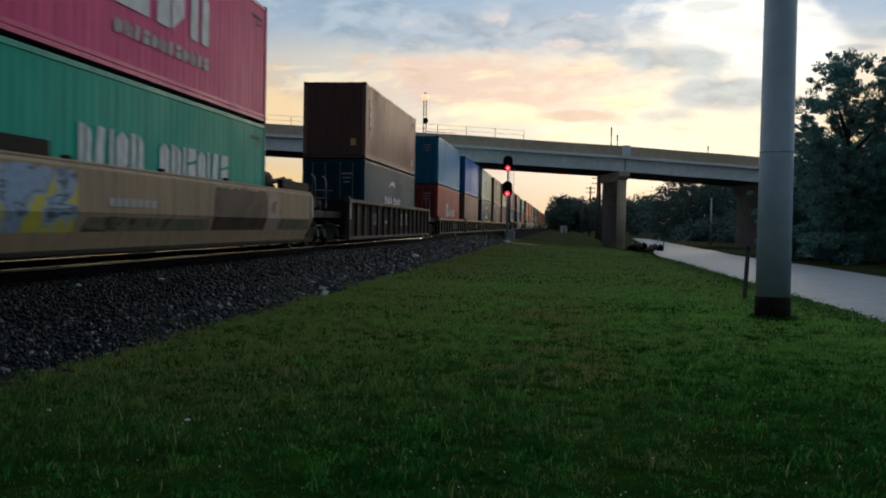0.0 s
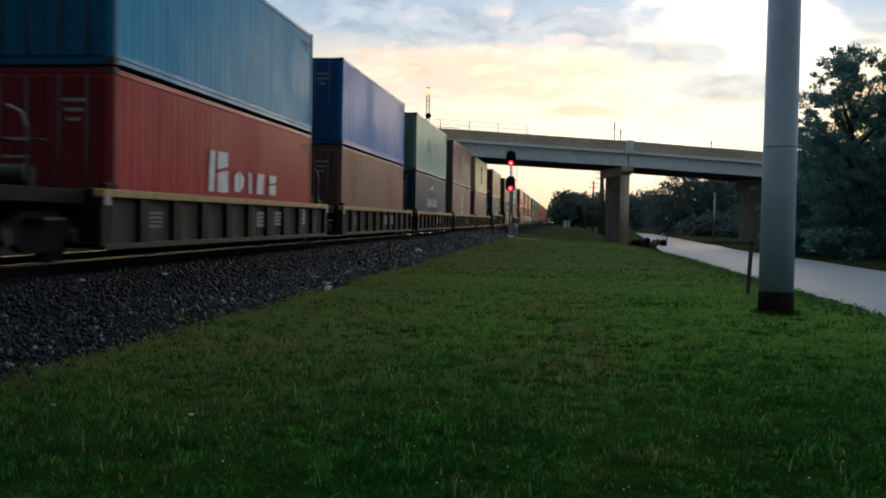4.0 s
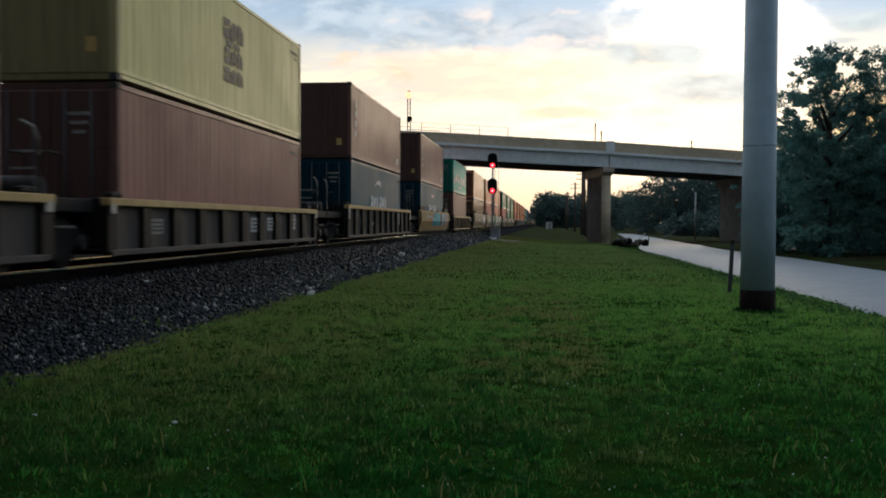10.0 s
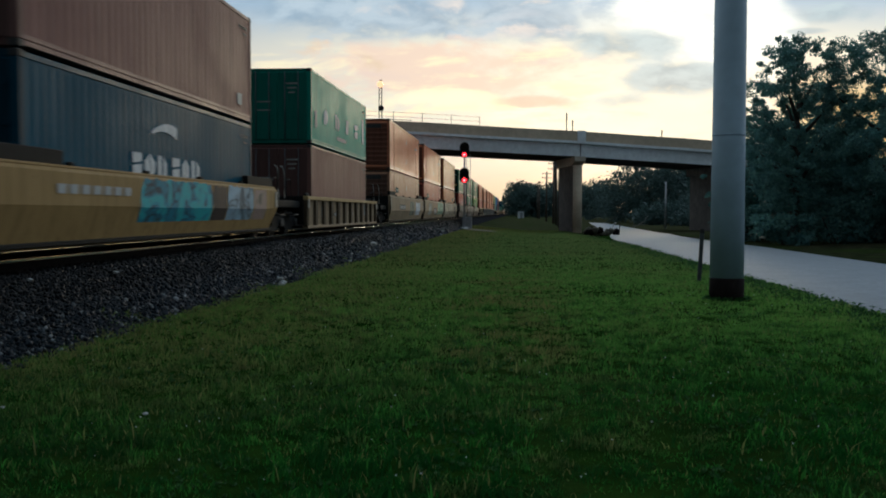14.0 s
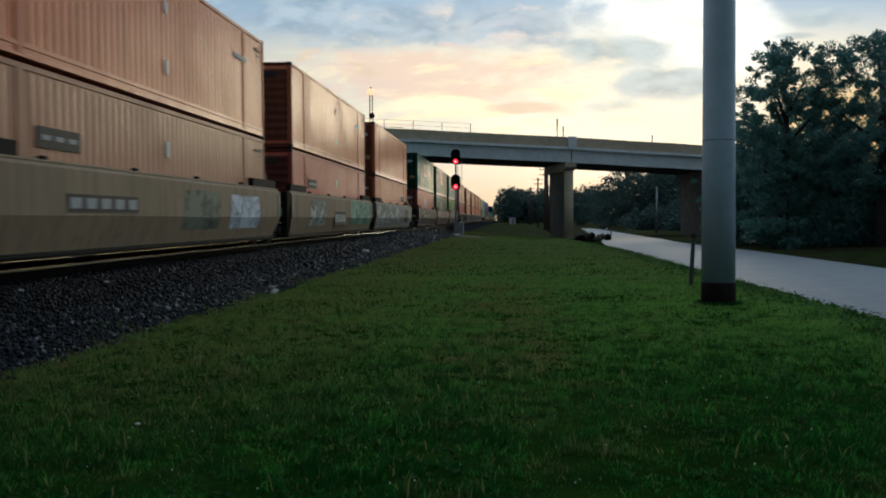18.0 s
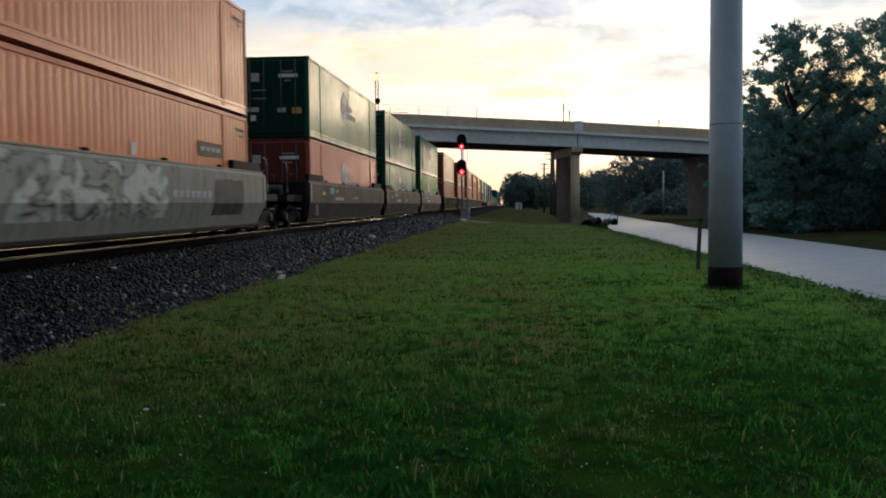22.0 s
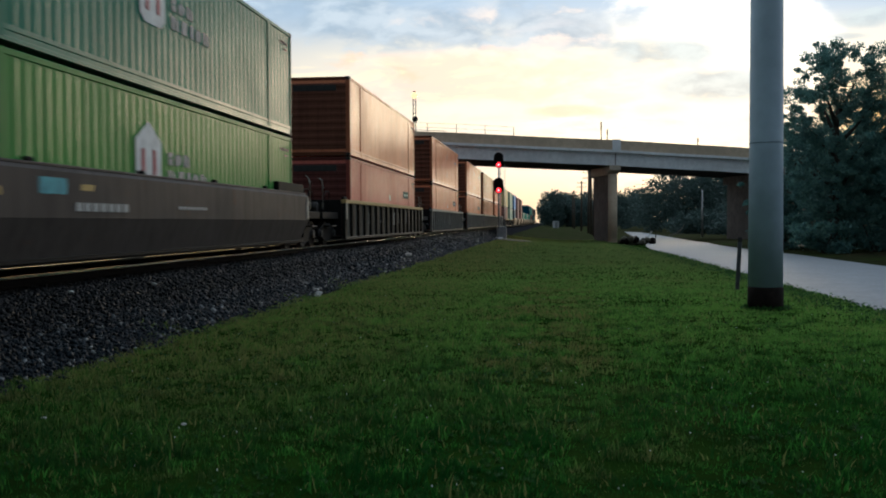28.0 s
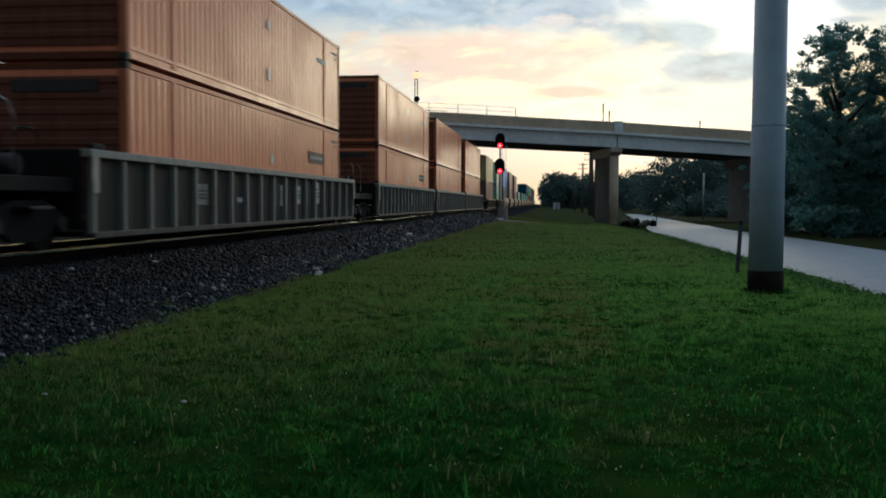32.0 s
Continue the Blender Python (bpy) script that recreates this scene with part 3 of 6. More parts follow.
def wheelset_mesh():
    """Two flanged wheels on their axle, one rigid piece."""
    if "wheelset" not in CACHE:
        bm = bmesh.new()
        for sx in (-1, 1):
            w = wheel_mesh().copy()
            w.transform(Matrix.Translation((sx * 0.79, 0, 0)) @ Matrix.Diagonal((sx, 1, 1, 1)))
            bm.from_mesh(w)
            bpy.data.meshes.remove(w)
        ax = tube([(-0.95, 0, 0), (0.95, 0, 0)], 0.08, 8)
        tmp = bpy.data.meshes.new("axle")
        ax.to_mesh(tmp)
        ax.free()
        bm.from_mesh(tmp)
        bpy.data.meshes.remove(tmp)
        me = bpy.data.meshes.new("wheelset")
        bmesh.ops.recalc_face_normals(bm, faces=bm.faces[:])
        bm.to_mesh(me)
        bm.free()
        me.materials.append(WHEEL_STEEL)
        CACHE["wheelset"] = me
    return CACHE["wheelset"]


def well_car(style, y0, y1, color, chord, trucks="n", ribs=10, graffiti=None, fine=True, top=1.58):
    """A low car that carries boxes in its well. y0, y1: ends of the well from the car's middle."""
    car = empty("well_car")
    paint_side = paint_of(color, 0.55, 0.7, 0.5)
    paint_top = paint_of(chord, 0.5, 0.6, 0.3)
    L, mid = y1 - y0, (y0 + y1) / 2
    W = 1.50
    low = 0.18
    part("floor_pan", box(2.7, L - 0.3, 0.08, BLACK_STEEL), None, car, "", (0, mid, 0.247))
    for sx in (-1, 1):
        if style == "ribbed":
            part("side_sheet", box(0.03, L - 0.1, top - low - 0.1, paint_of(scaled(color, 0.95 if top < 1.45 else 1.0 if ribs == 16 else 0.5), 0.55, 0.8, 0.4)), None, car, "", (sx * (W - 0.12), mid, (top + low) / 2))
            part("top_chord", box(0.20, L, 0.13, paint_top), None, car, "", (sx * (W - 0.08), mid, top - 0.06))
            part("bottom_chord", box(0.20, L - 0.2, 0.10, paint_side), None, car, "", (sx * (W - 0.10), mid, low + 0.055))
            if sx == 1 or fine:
                # wide dark ribs: shadow between the panels put into the rib colour
                shade_rib = top < 1.45 or ribs == 16
                wide = 0.34 if shade_rib else 0.10
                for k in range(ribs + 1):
                    part("side_rib", box(0.12, wide, top - low - 0.2, paint_of(scaled(color, 0.22), 0.6, 0.6) if shade_rib else paint_top), None, car, "", (sx * (W - 0.07), y0 + 0.15 + (L - 0.3) * k / ribs, (top + low) / 2 - 0.03))
        else:
            out = [(W - 0.06, top), (W, top - 0.06), (W, 0.86), (W - 0.01, 0.83), (W - 0.20, low + 0.04), (W - 0.24, low), (W - 0.34, low), (W - 0.14, 0.80), (W - 0.14, top)]
            v, f = prism([(sx * x, z) for x, z in out], y0, y1)
            # the ends of the lower edge sweep up to the trucks
            v = [(x, y + (1 if y < mid else -1) * max(0.0, (0.75 - z)) * 0.75, z) for x, y, z in v]
            me = mesh("side_girder", v, f if sx == 1 else [tuple(reversed(q)) for q in f])
            part("side_girder", me, paint_side, car)
            part("top_chord", box(0.10, L - 0.1, 0.05, paint_top), None, car, "", (sx * (W - 0.11), mid, top + 0.026))
    for sy, ye in ((-1, y0), (1, y1)):
        part("end_bulkhead", box(2.7, 0.10, top - 0.35, BLACK_STEEL), None, car, "", (0, ye, (top + 0.35) / 2))
    if fine:
        for sy, ye in ((-1, y0), (1, y1)):
            for sx in (-1, 1):
                if style != "ribbed":
                    part("guide_trough", box(0.16, 2.5, 0.24, BLACK_STEEL), None, car, "dark container guide", (sx * (W - 0.16), ye - sy * 1.5, top + 0.165))
                else:
                    part("corner_guide", box(0.12, 0.42, 0.11, BLACK_STEEL, 0.04), None, car, "dark corner guide", (sx * (W - 0.16), ye - sy * 0.5, top + 0.058))
        for ye in (y0 + 0.14, y1 - 0.14):
            part("end_post", box(0.03, 0.20, top - 0.98, PALE_STEEL), None, car, "pale upright at the end of the side", (W + 0.006, ye, (top + 0.80) / 2))
        if style != "ribbed":
            for k in range(4):
                part("guide_lug", box(0.10, 0.18, 0.07, BLACK_STEEL, 0.02), None, car, "", (W - 0.17, y0 + L * (k + 1) / 5, top + 0.085))
    ends = {"n": ((-1, y0),), "f": ((1, y1),), "nf": ((-1, y0), (1, y1)), "": ()}[trucks]
    for sy, ye in ends:
        reach = 2.3
        deck = part("end_platform", box(2.5, reach, 0.22, BLACK_STEEL), None, car, "dark end platform", (0, ye + sy * reach / 2, 1.02))
        part("centre_sill", box(0.45, reach + 0.5, 0.34, BLACK_STEEL), None, car, "", (0, ye + sy * (reach / 2 + 0.2), 0.76))
        part("coupler", box(0.24, 0.7, 0.24, DARK_STEEL), None, car, "", (0, ye + sy * (reach + 0.62), 0.80))
        truck(car, ye + sy * 1.05)
        if fine:
            part("brake_stand", box(0.32, 0.16, 0.95, BLACK_STEEL), None, deck, "", (-0.75, sy * 0.75, 0.55))
            for x in (0.55, 1.12):
                part("grab_rail", tube_mesh([(0, 0, 0), (0, 0, 0.62), (0, -0.10, 0.70), (0, -0.5, 0.70), (0, -0.6, 0.62), (0, -0.6, 0)], 0.018, BLACK_STEEL, 6), None, deck, "", (x, 0.3, 0.1))
            part("hand_rail", tube_mesh([(0, 0.35, 0.1), (0, 0.35, 0.85), (0, 0.22, 1.05), (0, -0.12, 1.12)], 0.022, PALE_STEEL, 6), None, deck, "pale bent hand rail", (1.02, sy * 0.5, 0.1))
            part("brake_valve", box(0.5, 0.42, 0.3, BLACK_STEEL, 0.06), None, deck, "", (0.15, sy * 0.35, 0.28))
            part("air_reservoir", tube_mesh([(-0.45, 0, 0), (0.45, 0, 0)], 0.17, DARK_STEEL, 12), None, deck, "round dark air tank", (0.2, -sy * 0.55, 0.30))
            part("brake_wheel", tube_mesh([(0, 0, 0), (0, 0.05, 0)], 0.20, DARK_STEEL, 16), None, deck, "round hand brake wheel", (-0.75, sy * 0.88, 0.42))
            part("hose", tube_mesh([(0.3, 0, 0), (0.35, 0.35, -0.3), (0.3, 0.75, -0.42)], 0.03, BLACK_STEEL, 6), None, deck, "", (0, sy * 1.0, -0.1))
            part("step_plate", box(0.35, 0.6, 0.05, DARK_STEEL), None, deck, "", (1.2, 0, -0.35))
    if style == "ribbed" and fine:
        for k, (y, z, w, h, mat) in enumerate(((1.0, 0.72, 0.62, 0.42, GREY_MARK), (2.35, 0.74, 0.58, 0.40, GREY_MARK), (-2.6, 0.62, 0.5, 0.16, DARK_MARK), (4.6, 0.80, 0.45, 0.5, GREY_MARK), (-4.9, 0.70, 0.6, 0.34, WORN_MARK))):
            panel = part("stencil_panel", box(0.012, w, h * (top - 0.3), mat, 0.0), None, car, "faded stencil panel", (W - 0.098, y, z * top / 1.2))
            for j in range(3):
                part("stencil_line", box(0.006, 0.7 * w, 0.035, GREY_MARK if mat is DARK_MARK else DARK_STEEL, 0.0), None, panel, "", (0.010, 0.02 * j, 0.22 * h * (1 - j)))
    if graffiti:
        for mat, a, b, c, d in graffiti:
            if isinstance(mat, str):
                if mat == "plate":
                    plate_mark(car, (a + b) / 2, (c + d) / 2, b - a, d - c, W, 5, DARK_MARK)
                elif mat == "bars":
                    plate_mark(car, (a + b) / 2, (c + d) / 2, b - a, d - c, W, 7)
                elif mat == "size":
                    size_mark(car, (a + b) / 2, (c + d) / 2, d - c, W)
            else:
                blob(car, mat, a, b, c, d, W)
    return car


def size_mark(car, y, z, h, W):
    """The painted length in feet, 53, on the lower side."""
    cu = bpy.data.curves.new("size_mark", "FONT")
    cu.body, cu.size, cu.align_x, cu.align_y = "53", h * 1.35, "CENTER", "CENTER"
    tmp = new("size_mark", cu)
    me = bpy.data.meshes.new_from_object(tmp)
    bpy.data.objects.remove(tmp)
    x = side_x(z + 0.55 * h, W)
    part("size_mark", me, GREY_MARK, car, "painted number 53", Matrix.Translation((x + 0.02, y, z)) @ pose(0, 0, 0, 90, 0, 90))


def spray_material(name, a, b, line=(0.01, 0.01, 0.01), scale=1.6, amount=0.06):
    """Sprayed lettering past reading: two colours that swirl, with thin dark outlines."""
    m, n = material(name)
    c = coords(n)
    f = n.noise(n.vec("MULTIPLY", c, (1.0, 1.0, 1.3)), scale, 3.0, 0.5, 1.2)
    fine = n.noise(c, 9.0, 5.0, 0.65)
    col = n.mix(n.ramp(f, 0.44, 0.52), a, b)
    edge = n.math("ABSOLUTE", n.math("SUBTRACT", f, 0.55))
    col = n.mix(n.math("MULTIPLY", n.ramp(edge, amount * 0.6, 0.0), 0.8), col, line)
    col = n.mix(n.math("MULTIPLY", n.ramp(fine, 0.45, 0.8), 0.5), col, (0.10, 0.085, 0.06))
    finish(n, col, 0.6, 0.0, fine, 0.001, 0.15)
    return m


def side_x(z, W):
    return W if z > 0.845 else W - 0.20 * (0.845 - z) / 0.565


def blob(car, mat, y0, y1, z0, z1, W, name="spray_paint", label="uneven sprayed graffiti patch", ragged=0.10):
    """A painted patch that follows the bend of the car's side."""
    rnd = random.Random(int(1000 * (y0 + 50) + 10 * z1))
    n = 28
    rows = sorted({z0, z1, *(z for z in (0.845,) if z0 < z < z1)})
    verts, faces = [], []
    for i in range(n + 1):
        u = i / n
        swell = min(1.0, 14 * u + 0.55, 14 * (1 - u) + 0.6)
        zm = (z0 + z1) / 2
        t0, t1 = zm + (z0 - zm) * swell * (1 - ragged * rnd.random()), zm + (z1 - zm) * swell * (1 - ragged * rnd.random())
        y = y0 + (y1 - y0) * u
        for z in (t0, *(z for z in rows[1:-1]), t1):
            verts.append((side_x(z, W) + 0.007, y + rnd.uniform(-0.03, 0.03), z))
    r = len(rows)
    for i in range(n):
        for k in range(r - 1):
            faces.append((i * r + k, (i + 1) * r + k, (i + 1) * r + k + 1, i * r + k + 1))
    part(name, mesh(name, verts, faces), mat, car, label)


def plate_mark(car, y, z, w, h, W, cols=5, frame_mat=None):
    """A painted panel with pale number bars."""
    x = side_x(z, W)
    if frame_mat:
        part("number_panel", box(0.008, w, h, frame_mat, 0), None, car, "dark painted panel", (x + 0.006, y, z))
    for k in range(cols):
        part("marking", box(0.006, 0.7 * w / cols, 0.6 * h, GREY_MARK, 0), None, car, "", (x + 0.013, y - w / 2 + (k + 0.5) * w / cols, z))


TAN = (0.33, 0.235, 0.145)
OLD_YELLOW = (0.36, 0.22, 0.085)
GREY_BROWN = (0.066, 0.055, 0.050)
RIB_GREY = (0.085, 0.075, 0.062)
RIB_PALE = (0.27, 0.26, 0.23)
CHORD = (0.42, 0.28, 0.12)
BROWN = (0.178, 0.090, 0.074)
RED = (0.26, 0.034, 0.036)
NAVY = (0.002, 0.046, 0.072)
BLUE = (0.010, 0.125, 0.36)
TEAL = (0.012, 0.19, 0.32)
GREEN = (0.016, 0.235, 0.165)
HGREEN = (0.005, 0.108, 0.068)
LGREEN = (0.030, 0.150, 0.030)
ORANGE = (0.52, 0.168, 0.084)
TANBOX = (0.36, 0.175, 0.105)
REDBOX = (0.38, 0.095, 0.070)
PURPLE = (0.185, 0.105, 0.100)
YELLOW = (0.44, 0.37, 0.175)
MOSS = (0.21, 0.33, 0.25)
MAGENTA = (0.48, 0.070, 0.150)

STAMP_Y = logo_stamp_of(plain("cream_marking", (0.58, 0.50, 0.30), 0.6))
STAMP_D = logo_stamp_of(DARK_MARK)

HC = 2.896
# near end, 53 foot?, lower box (colour, end, mark), upper box, car style, well overhangs, side colour, chord colour, trucks, ribs, top, spray
SPRAY_A = spray_material("yellow_blue_spray", (0.50, 0.42, 0.04), (0.24, 0.34, 0.46), scale=1.1)
SPRAY_B = spray_material("teal_spray", (0.03, 0.38, 0.40), (0.02, 0.20, 0.27), scale=1.3)
SPRAY_C = spray_material("pale_blue_spray", (0.30, 0.42, 0.50), (0.24, 0.33, 0.38), scale=0.8)
SPRAY_D = spray_material("white_spray", (0.66, 0.68, 0.70), (0.48, 0.52, 0.56), scale=1.5, amount=0.035)
SPRAY_E = spray_material("grey_green_spray", (0.20, 0.21, 0.15), (0.14, 0.15, 0.11), scale=1.4)
SPRAY_F = spray_material("mint_spray", (0.24, 0.42, 0.29), (0.16, 0.30, 0.20), (0.02, 0.05, 0.03), scale=1.5)
SPRAY_G = spray_material("silver_spray", (0.48, 0.48, 0.41), (0.28, 0.28, 0.23), scale=1.2)
SPRAY_H = spray_material("brown_spray", (0.060, 0.040, 0.034), (0.045, 0.030, 0.028), scale=0.6)
SPRAY_I = spray_material("pink_tan_spray", (0.34, 0.23, 0.19), (0.22, 0.17, 0.12), scale=0.9)
SPRAY_J = spray_material("olive_spray", (0.10, 0.11, 0.075), (0.17, 0.14, 0.09), scale=0.5)
SPRAY_K = spray_material("dark_slate_spray", (0.05, 0.06, 0.06), (0.03, 0.045, 0.04), scale=0.6)
DARK_TAGS = [("size", -8.3, -7.65, 0.38, 0.78), ("bars", -4.5, -2.7, 0.92, 1.14), (YELLOW_MARK, -6.95, -6.4, 1.15, 1.28), (TEAL_MARK, -5.5, -4.7, 1.2, 1.45), (YELLOW_MARK, -4.3, -3.9, 1.28, 1.38), ("bars", -0.6, 0.9, 1.02, 1.12)]
STACKS = [
    (10.62, 0, (GREEN, "doors", logo_two_words), (MAGENTA, "doors", logo_lines), "smooth", 3.6, 3.6, TAN, TAN, "f", 0, 1.58,
     [(SPRAY_A, -6.9, -3.6, 0.28, 1.5), ("bars", -2.7, -0.9, 0.92, 1.14), (SPRAY_J, -3.4, 1.8, 0.30, 0.80), (SPRAY_H, 1.9, 5.4, 0.28, 1.5), (SPRAY_I, 5.45, 6.4, 0.28, 1.5), (SPRAY_J, 6.5, 9.4, 0.30, 0.84)]),
    (34.84, 0, (NAVY, "doors", logo_white_row), (BROWN, "plain", logo_column), "ribbed", 3.75, 3.6, GREY_BROWN, (0.065, 0.048, 0.040), "nf", 15, 1.58, None),
    (56.12, 0, (RED, "doors", logo_big_row), (TEAL, "doors", None), "ribbed", 0.9, 0.9, GREY_BROWN, CHORD, "n", 10, 1.15, None),
    (72.10, 0, (BROWN, "doors", None), (BLUE, "doors", None), "ribbed", 0.9, 0.9, GREY_BROWN, CHORD, "n", 10, 1.15, None),
    (87.90, 0, (NAVY, "doors", logo_white_row), (MOSS, "doors", logo_dim), "ribbed", 0.9, 0.9, GREY_BROWN, CHORD, "n", 10, 1.15, None),
    (103.70, 0, (PURPLE, "doors", STAMP_Y), (PURPLE, "doors", STAMP_Y), "ribbed", 0.9, 0.9, GREY_BROWN, CHORD, "n", 10, 1.15, None),
    (119.42, 0, (BROWN, "doors", None), (YELLOW, "plain", STAMP_D), "ribbed", 0.9, 0.9, GREY_BROWN, CHORD, "nf", 10, 1.15, None),
    (139.0, 0, (NAVY, "doors", logo_white_row), (BROWN, "plain", logo_column), "ribbed", 1.8, 1.7, GREY_BROWN, CHORD, "nf", 11, 1.40, None),
    (159.0, 0, (NAVY, "doors", logo_white_row), (BROWN, "plain", logo_column), "smooth", 1.8, 1.7, OLD_YELLOW, OLD_YELLOW, "nf", 0, 1.45,
     [(SPRAY_B, -2.3, 1.9, 0.24, 1.43), (SPRAY_H, 1.95, 3.0, 0.24, 1.40), (SPRAY_C, 3.05, 5.3, 0.24, 1.43), (SPRAY_I, 5.4, 6.6, 0.24, 1.40), ("bars", -5.6, -2.7, 1.0, 1.25)]),
    (178.75, 0, (BROWN, "doors", None), (GREEN, "doors", logo_spaced), "ribbed", 1.8, 1.7, TAN, CHORD, "nf", 11, 1.30, None),
    (198.9, 1, (TANBOX, "ribs", logo_spots), (ORANGE, "ribs", logo_spot_up), "smooth", 1.0, 1.0, TAN, TAN, "n", 0, 1.68, [(SPRAY_D, 3.9, 6.7, 0.48, 1.45), (SPRAY_E, 0.5, 3.1, 0.28, 1.5), ("plate", -5.0, -2.1, 0.92, 1.22)]),
    (218.6, 1, (REDBOX, "ribs", logo_spots), (ORANGE, "ribs", logo_spot_up), "smooth", 1.0, 1.0, TAN, TAN, "n", 0, 1.68,
     [("plate", -1.4, 1.05, 0.55, 1.10), (SPRAY_F, 2.4, 8.6, 0.24, 1.66), (SPRAY_G, -6.1, -3.3, 0.3, 1.5)]),
    (238.25, 1, (ORANGE, "doors", logo_plate), (ORANGE, "doors", None), "smooth", 1.0, 1.0, (0.27, 0.25, 0.20), TAN, "nf", 0, 1.68,
     [(SPRAY_G, -8.7, 1.5, 0.24, 1.62), ("bars", 1.7, 4.3, 0.92, 1.18), (SPRAY_K, 4.5, 6.9, 0.26, 1.45)]),
    (262.2, 1, (REDBOX, "doors", logo_house), (HGREEN, "doors", logo_house_up), "smooth", 1.0, 1.0, GREY_BROWN, GREY_BROWN, "n", 0, 1.60, DARK_TAGS),
    (281.7, 1, (HGREEN, "doors", logo_house), (HGREEN, "ribs", logo_house_up), "smooth", 1.0, 1.0, GREY_BROWN, GREY_BROWN, "n", 0, 1.60, DARK_TAGS),
    (301.35, 1, (LGREEN, "doors", logo_house), (HGREEN, "ribs", logo_house_up), "smooth", 1.0, 1.0, GREY_BROWN, GREY_BROWN, "nf", 0, 1.60, DARK_TAGS),
    (325.15, 1, (REDBOX, "ribs", logo_plate), (ORANGE, "ribs", None), "ribbed", 1.7, 1.5, RIB_GREY, CHORD, "nf", 16, 1.58, None),
    (348.65, 1, (ORANGE, "ribs", logo_plate), (ORANGE, "ribs", logo_spot_up), "ribbed", 1.7, 1.5, RIB_GREY, RIB_PALE, "nf", 18, 1.58, None),
    (372.0, 1, (ORANGE, "ribs", logo_plate), (ORANGE, "ribs", logo_spot_up), "ribbed", 1.0, 1.0, RIB_GREY, RIB_PALE, "n", 18, 1.58, None),
    (391.6, 1, (ORANGE, "ribs", None), (ORANGE, "ribs", None), "ribbed", 1.0, 1.0, RIB_GREY, RIB_PALE, "n", 18, 1.58, None),
    (411.2, 1, (ORANGE, "ribs", None), (ORANGE, "ribs", None), "ribbed", 1.0, 1.0, RIB_GREY, RIB_PALE, "nf", 18, 1.58, None),
    (436.5, 0, (BROWN, "doors", None), (YELLOW, "plain", None), "ribbed", 0.9, 0.9, GREY_BROWN, CHORD, "n", 10, 1.25, None),
    (455.6, 0, (MOSS, "doors", None), (MOSS, "doors", None), "ribbed", 0.9, 0.9, GREY_BROWN, CHORD, "n", 10, 1.25, None),
    (472.0, 0, (NAVY, "doors", None), (BLUE, "doors", None), "smooth", 0.9, 0.9, TAN, TAN, "nf", 0, 1.5, None),
    (492.0, 0, (PURPLE, "doors", None), (PURPLE, "doors", None), "smooth", 0.9, 0.9, TAN, TAN, "nf", 0, 1.5, None),
    (512.0, 0, (BROWN, "doors", None), (BROWN, "doors", None), "smooth", 0.9, 0.9, TAN, TAN, "nf", 0, 1.5, None),
    (532.0, 0, (MOSS, "doors", None), None, "smooth", 0.9, 0.9, TAN, TAN, "nf", 0, 1.5, None),
    (552.0, 0, (GREEN, "doors", None), None, "smooth", 0.9, 0.9, TAN, TAN, "nf", 0, 1.5, None),
    (572.0, 0, (MOSS, "doors", None), None, "smooth", 0.9, 0.9, TAN, TAN, "nf", 0, 1.5, None),
    (592.0, 0, (GREEN, "doors", None), (NAVY, "doors", None), "smooth", 0.9, 0.9, TAN, TAN, "nf", 0, 1.5, None),
    (612.0, 0, (BROWN, "doors", None), (GREEN, "doors", None), "smooth", 0.9, 0.9, TAN, TAN, "nf", 0, 1.5, None),
    (632.0, 0, (BROWN, "doors", None), (MOSS, "doors", None), "smooth", 0.9, 0.9, TAN, TAN, "nf", 0, 1.5, None),
    (652.0, 0, (NAVY, "doors", None), (BROWN, "doors", None), "smooth", 0.9, 0.9, TAN, TAN, "nf", 0, 1.5, None),
    (672.0, 0, (GREEN, "doors", None), (BROWN, "doors", None), "smooth", 0.9, 0.9, TAN, TAN, "nf", 0, 1.5, None),
    (692.0, 0, (BROWN, "doors", None), (NAVY, "doors", None), "smooth", 0.9, 0.9, TAN, TAN, "nf", 0, 1.5, None),
]
COLOR_WORDS = {TAN: "tan", BROWN: "dark brown", RED: "dull red", NAVY: "navy blue", BLUE: "royal blue", TEAL: "teal blue", GREEN: "deep green", HGREEN: "dark green",
               LGREEN: "grass green", ORANGE: "orange tan", TANBOX: "sandy tan", REDBOX: "rust red", PURPLE: "purple brown", YELLOW: "mustard yellow", MOSS: "grey green",
               MAGENTA: "magenta red", OLD_YELLOW: "faded yellow", GREY_BROWN: "grimy grey brown", RIB_GREY: "weathered grey"}


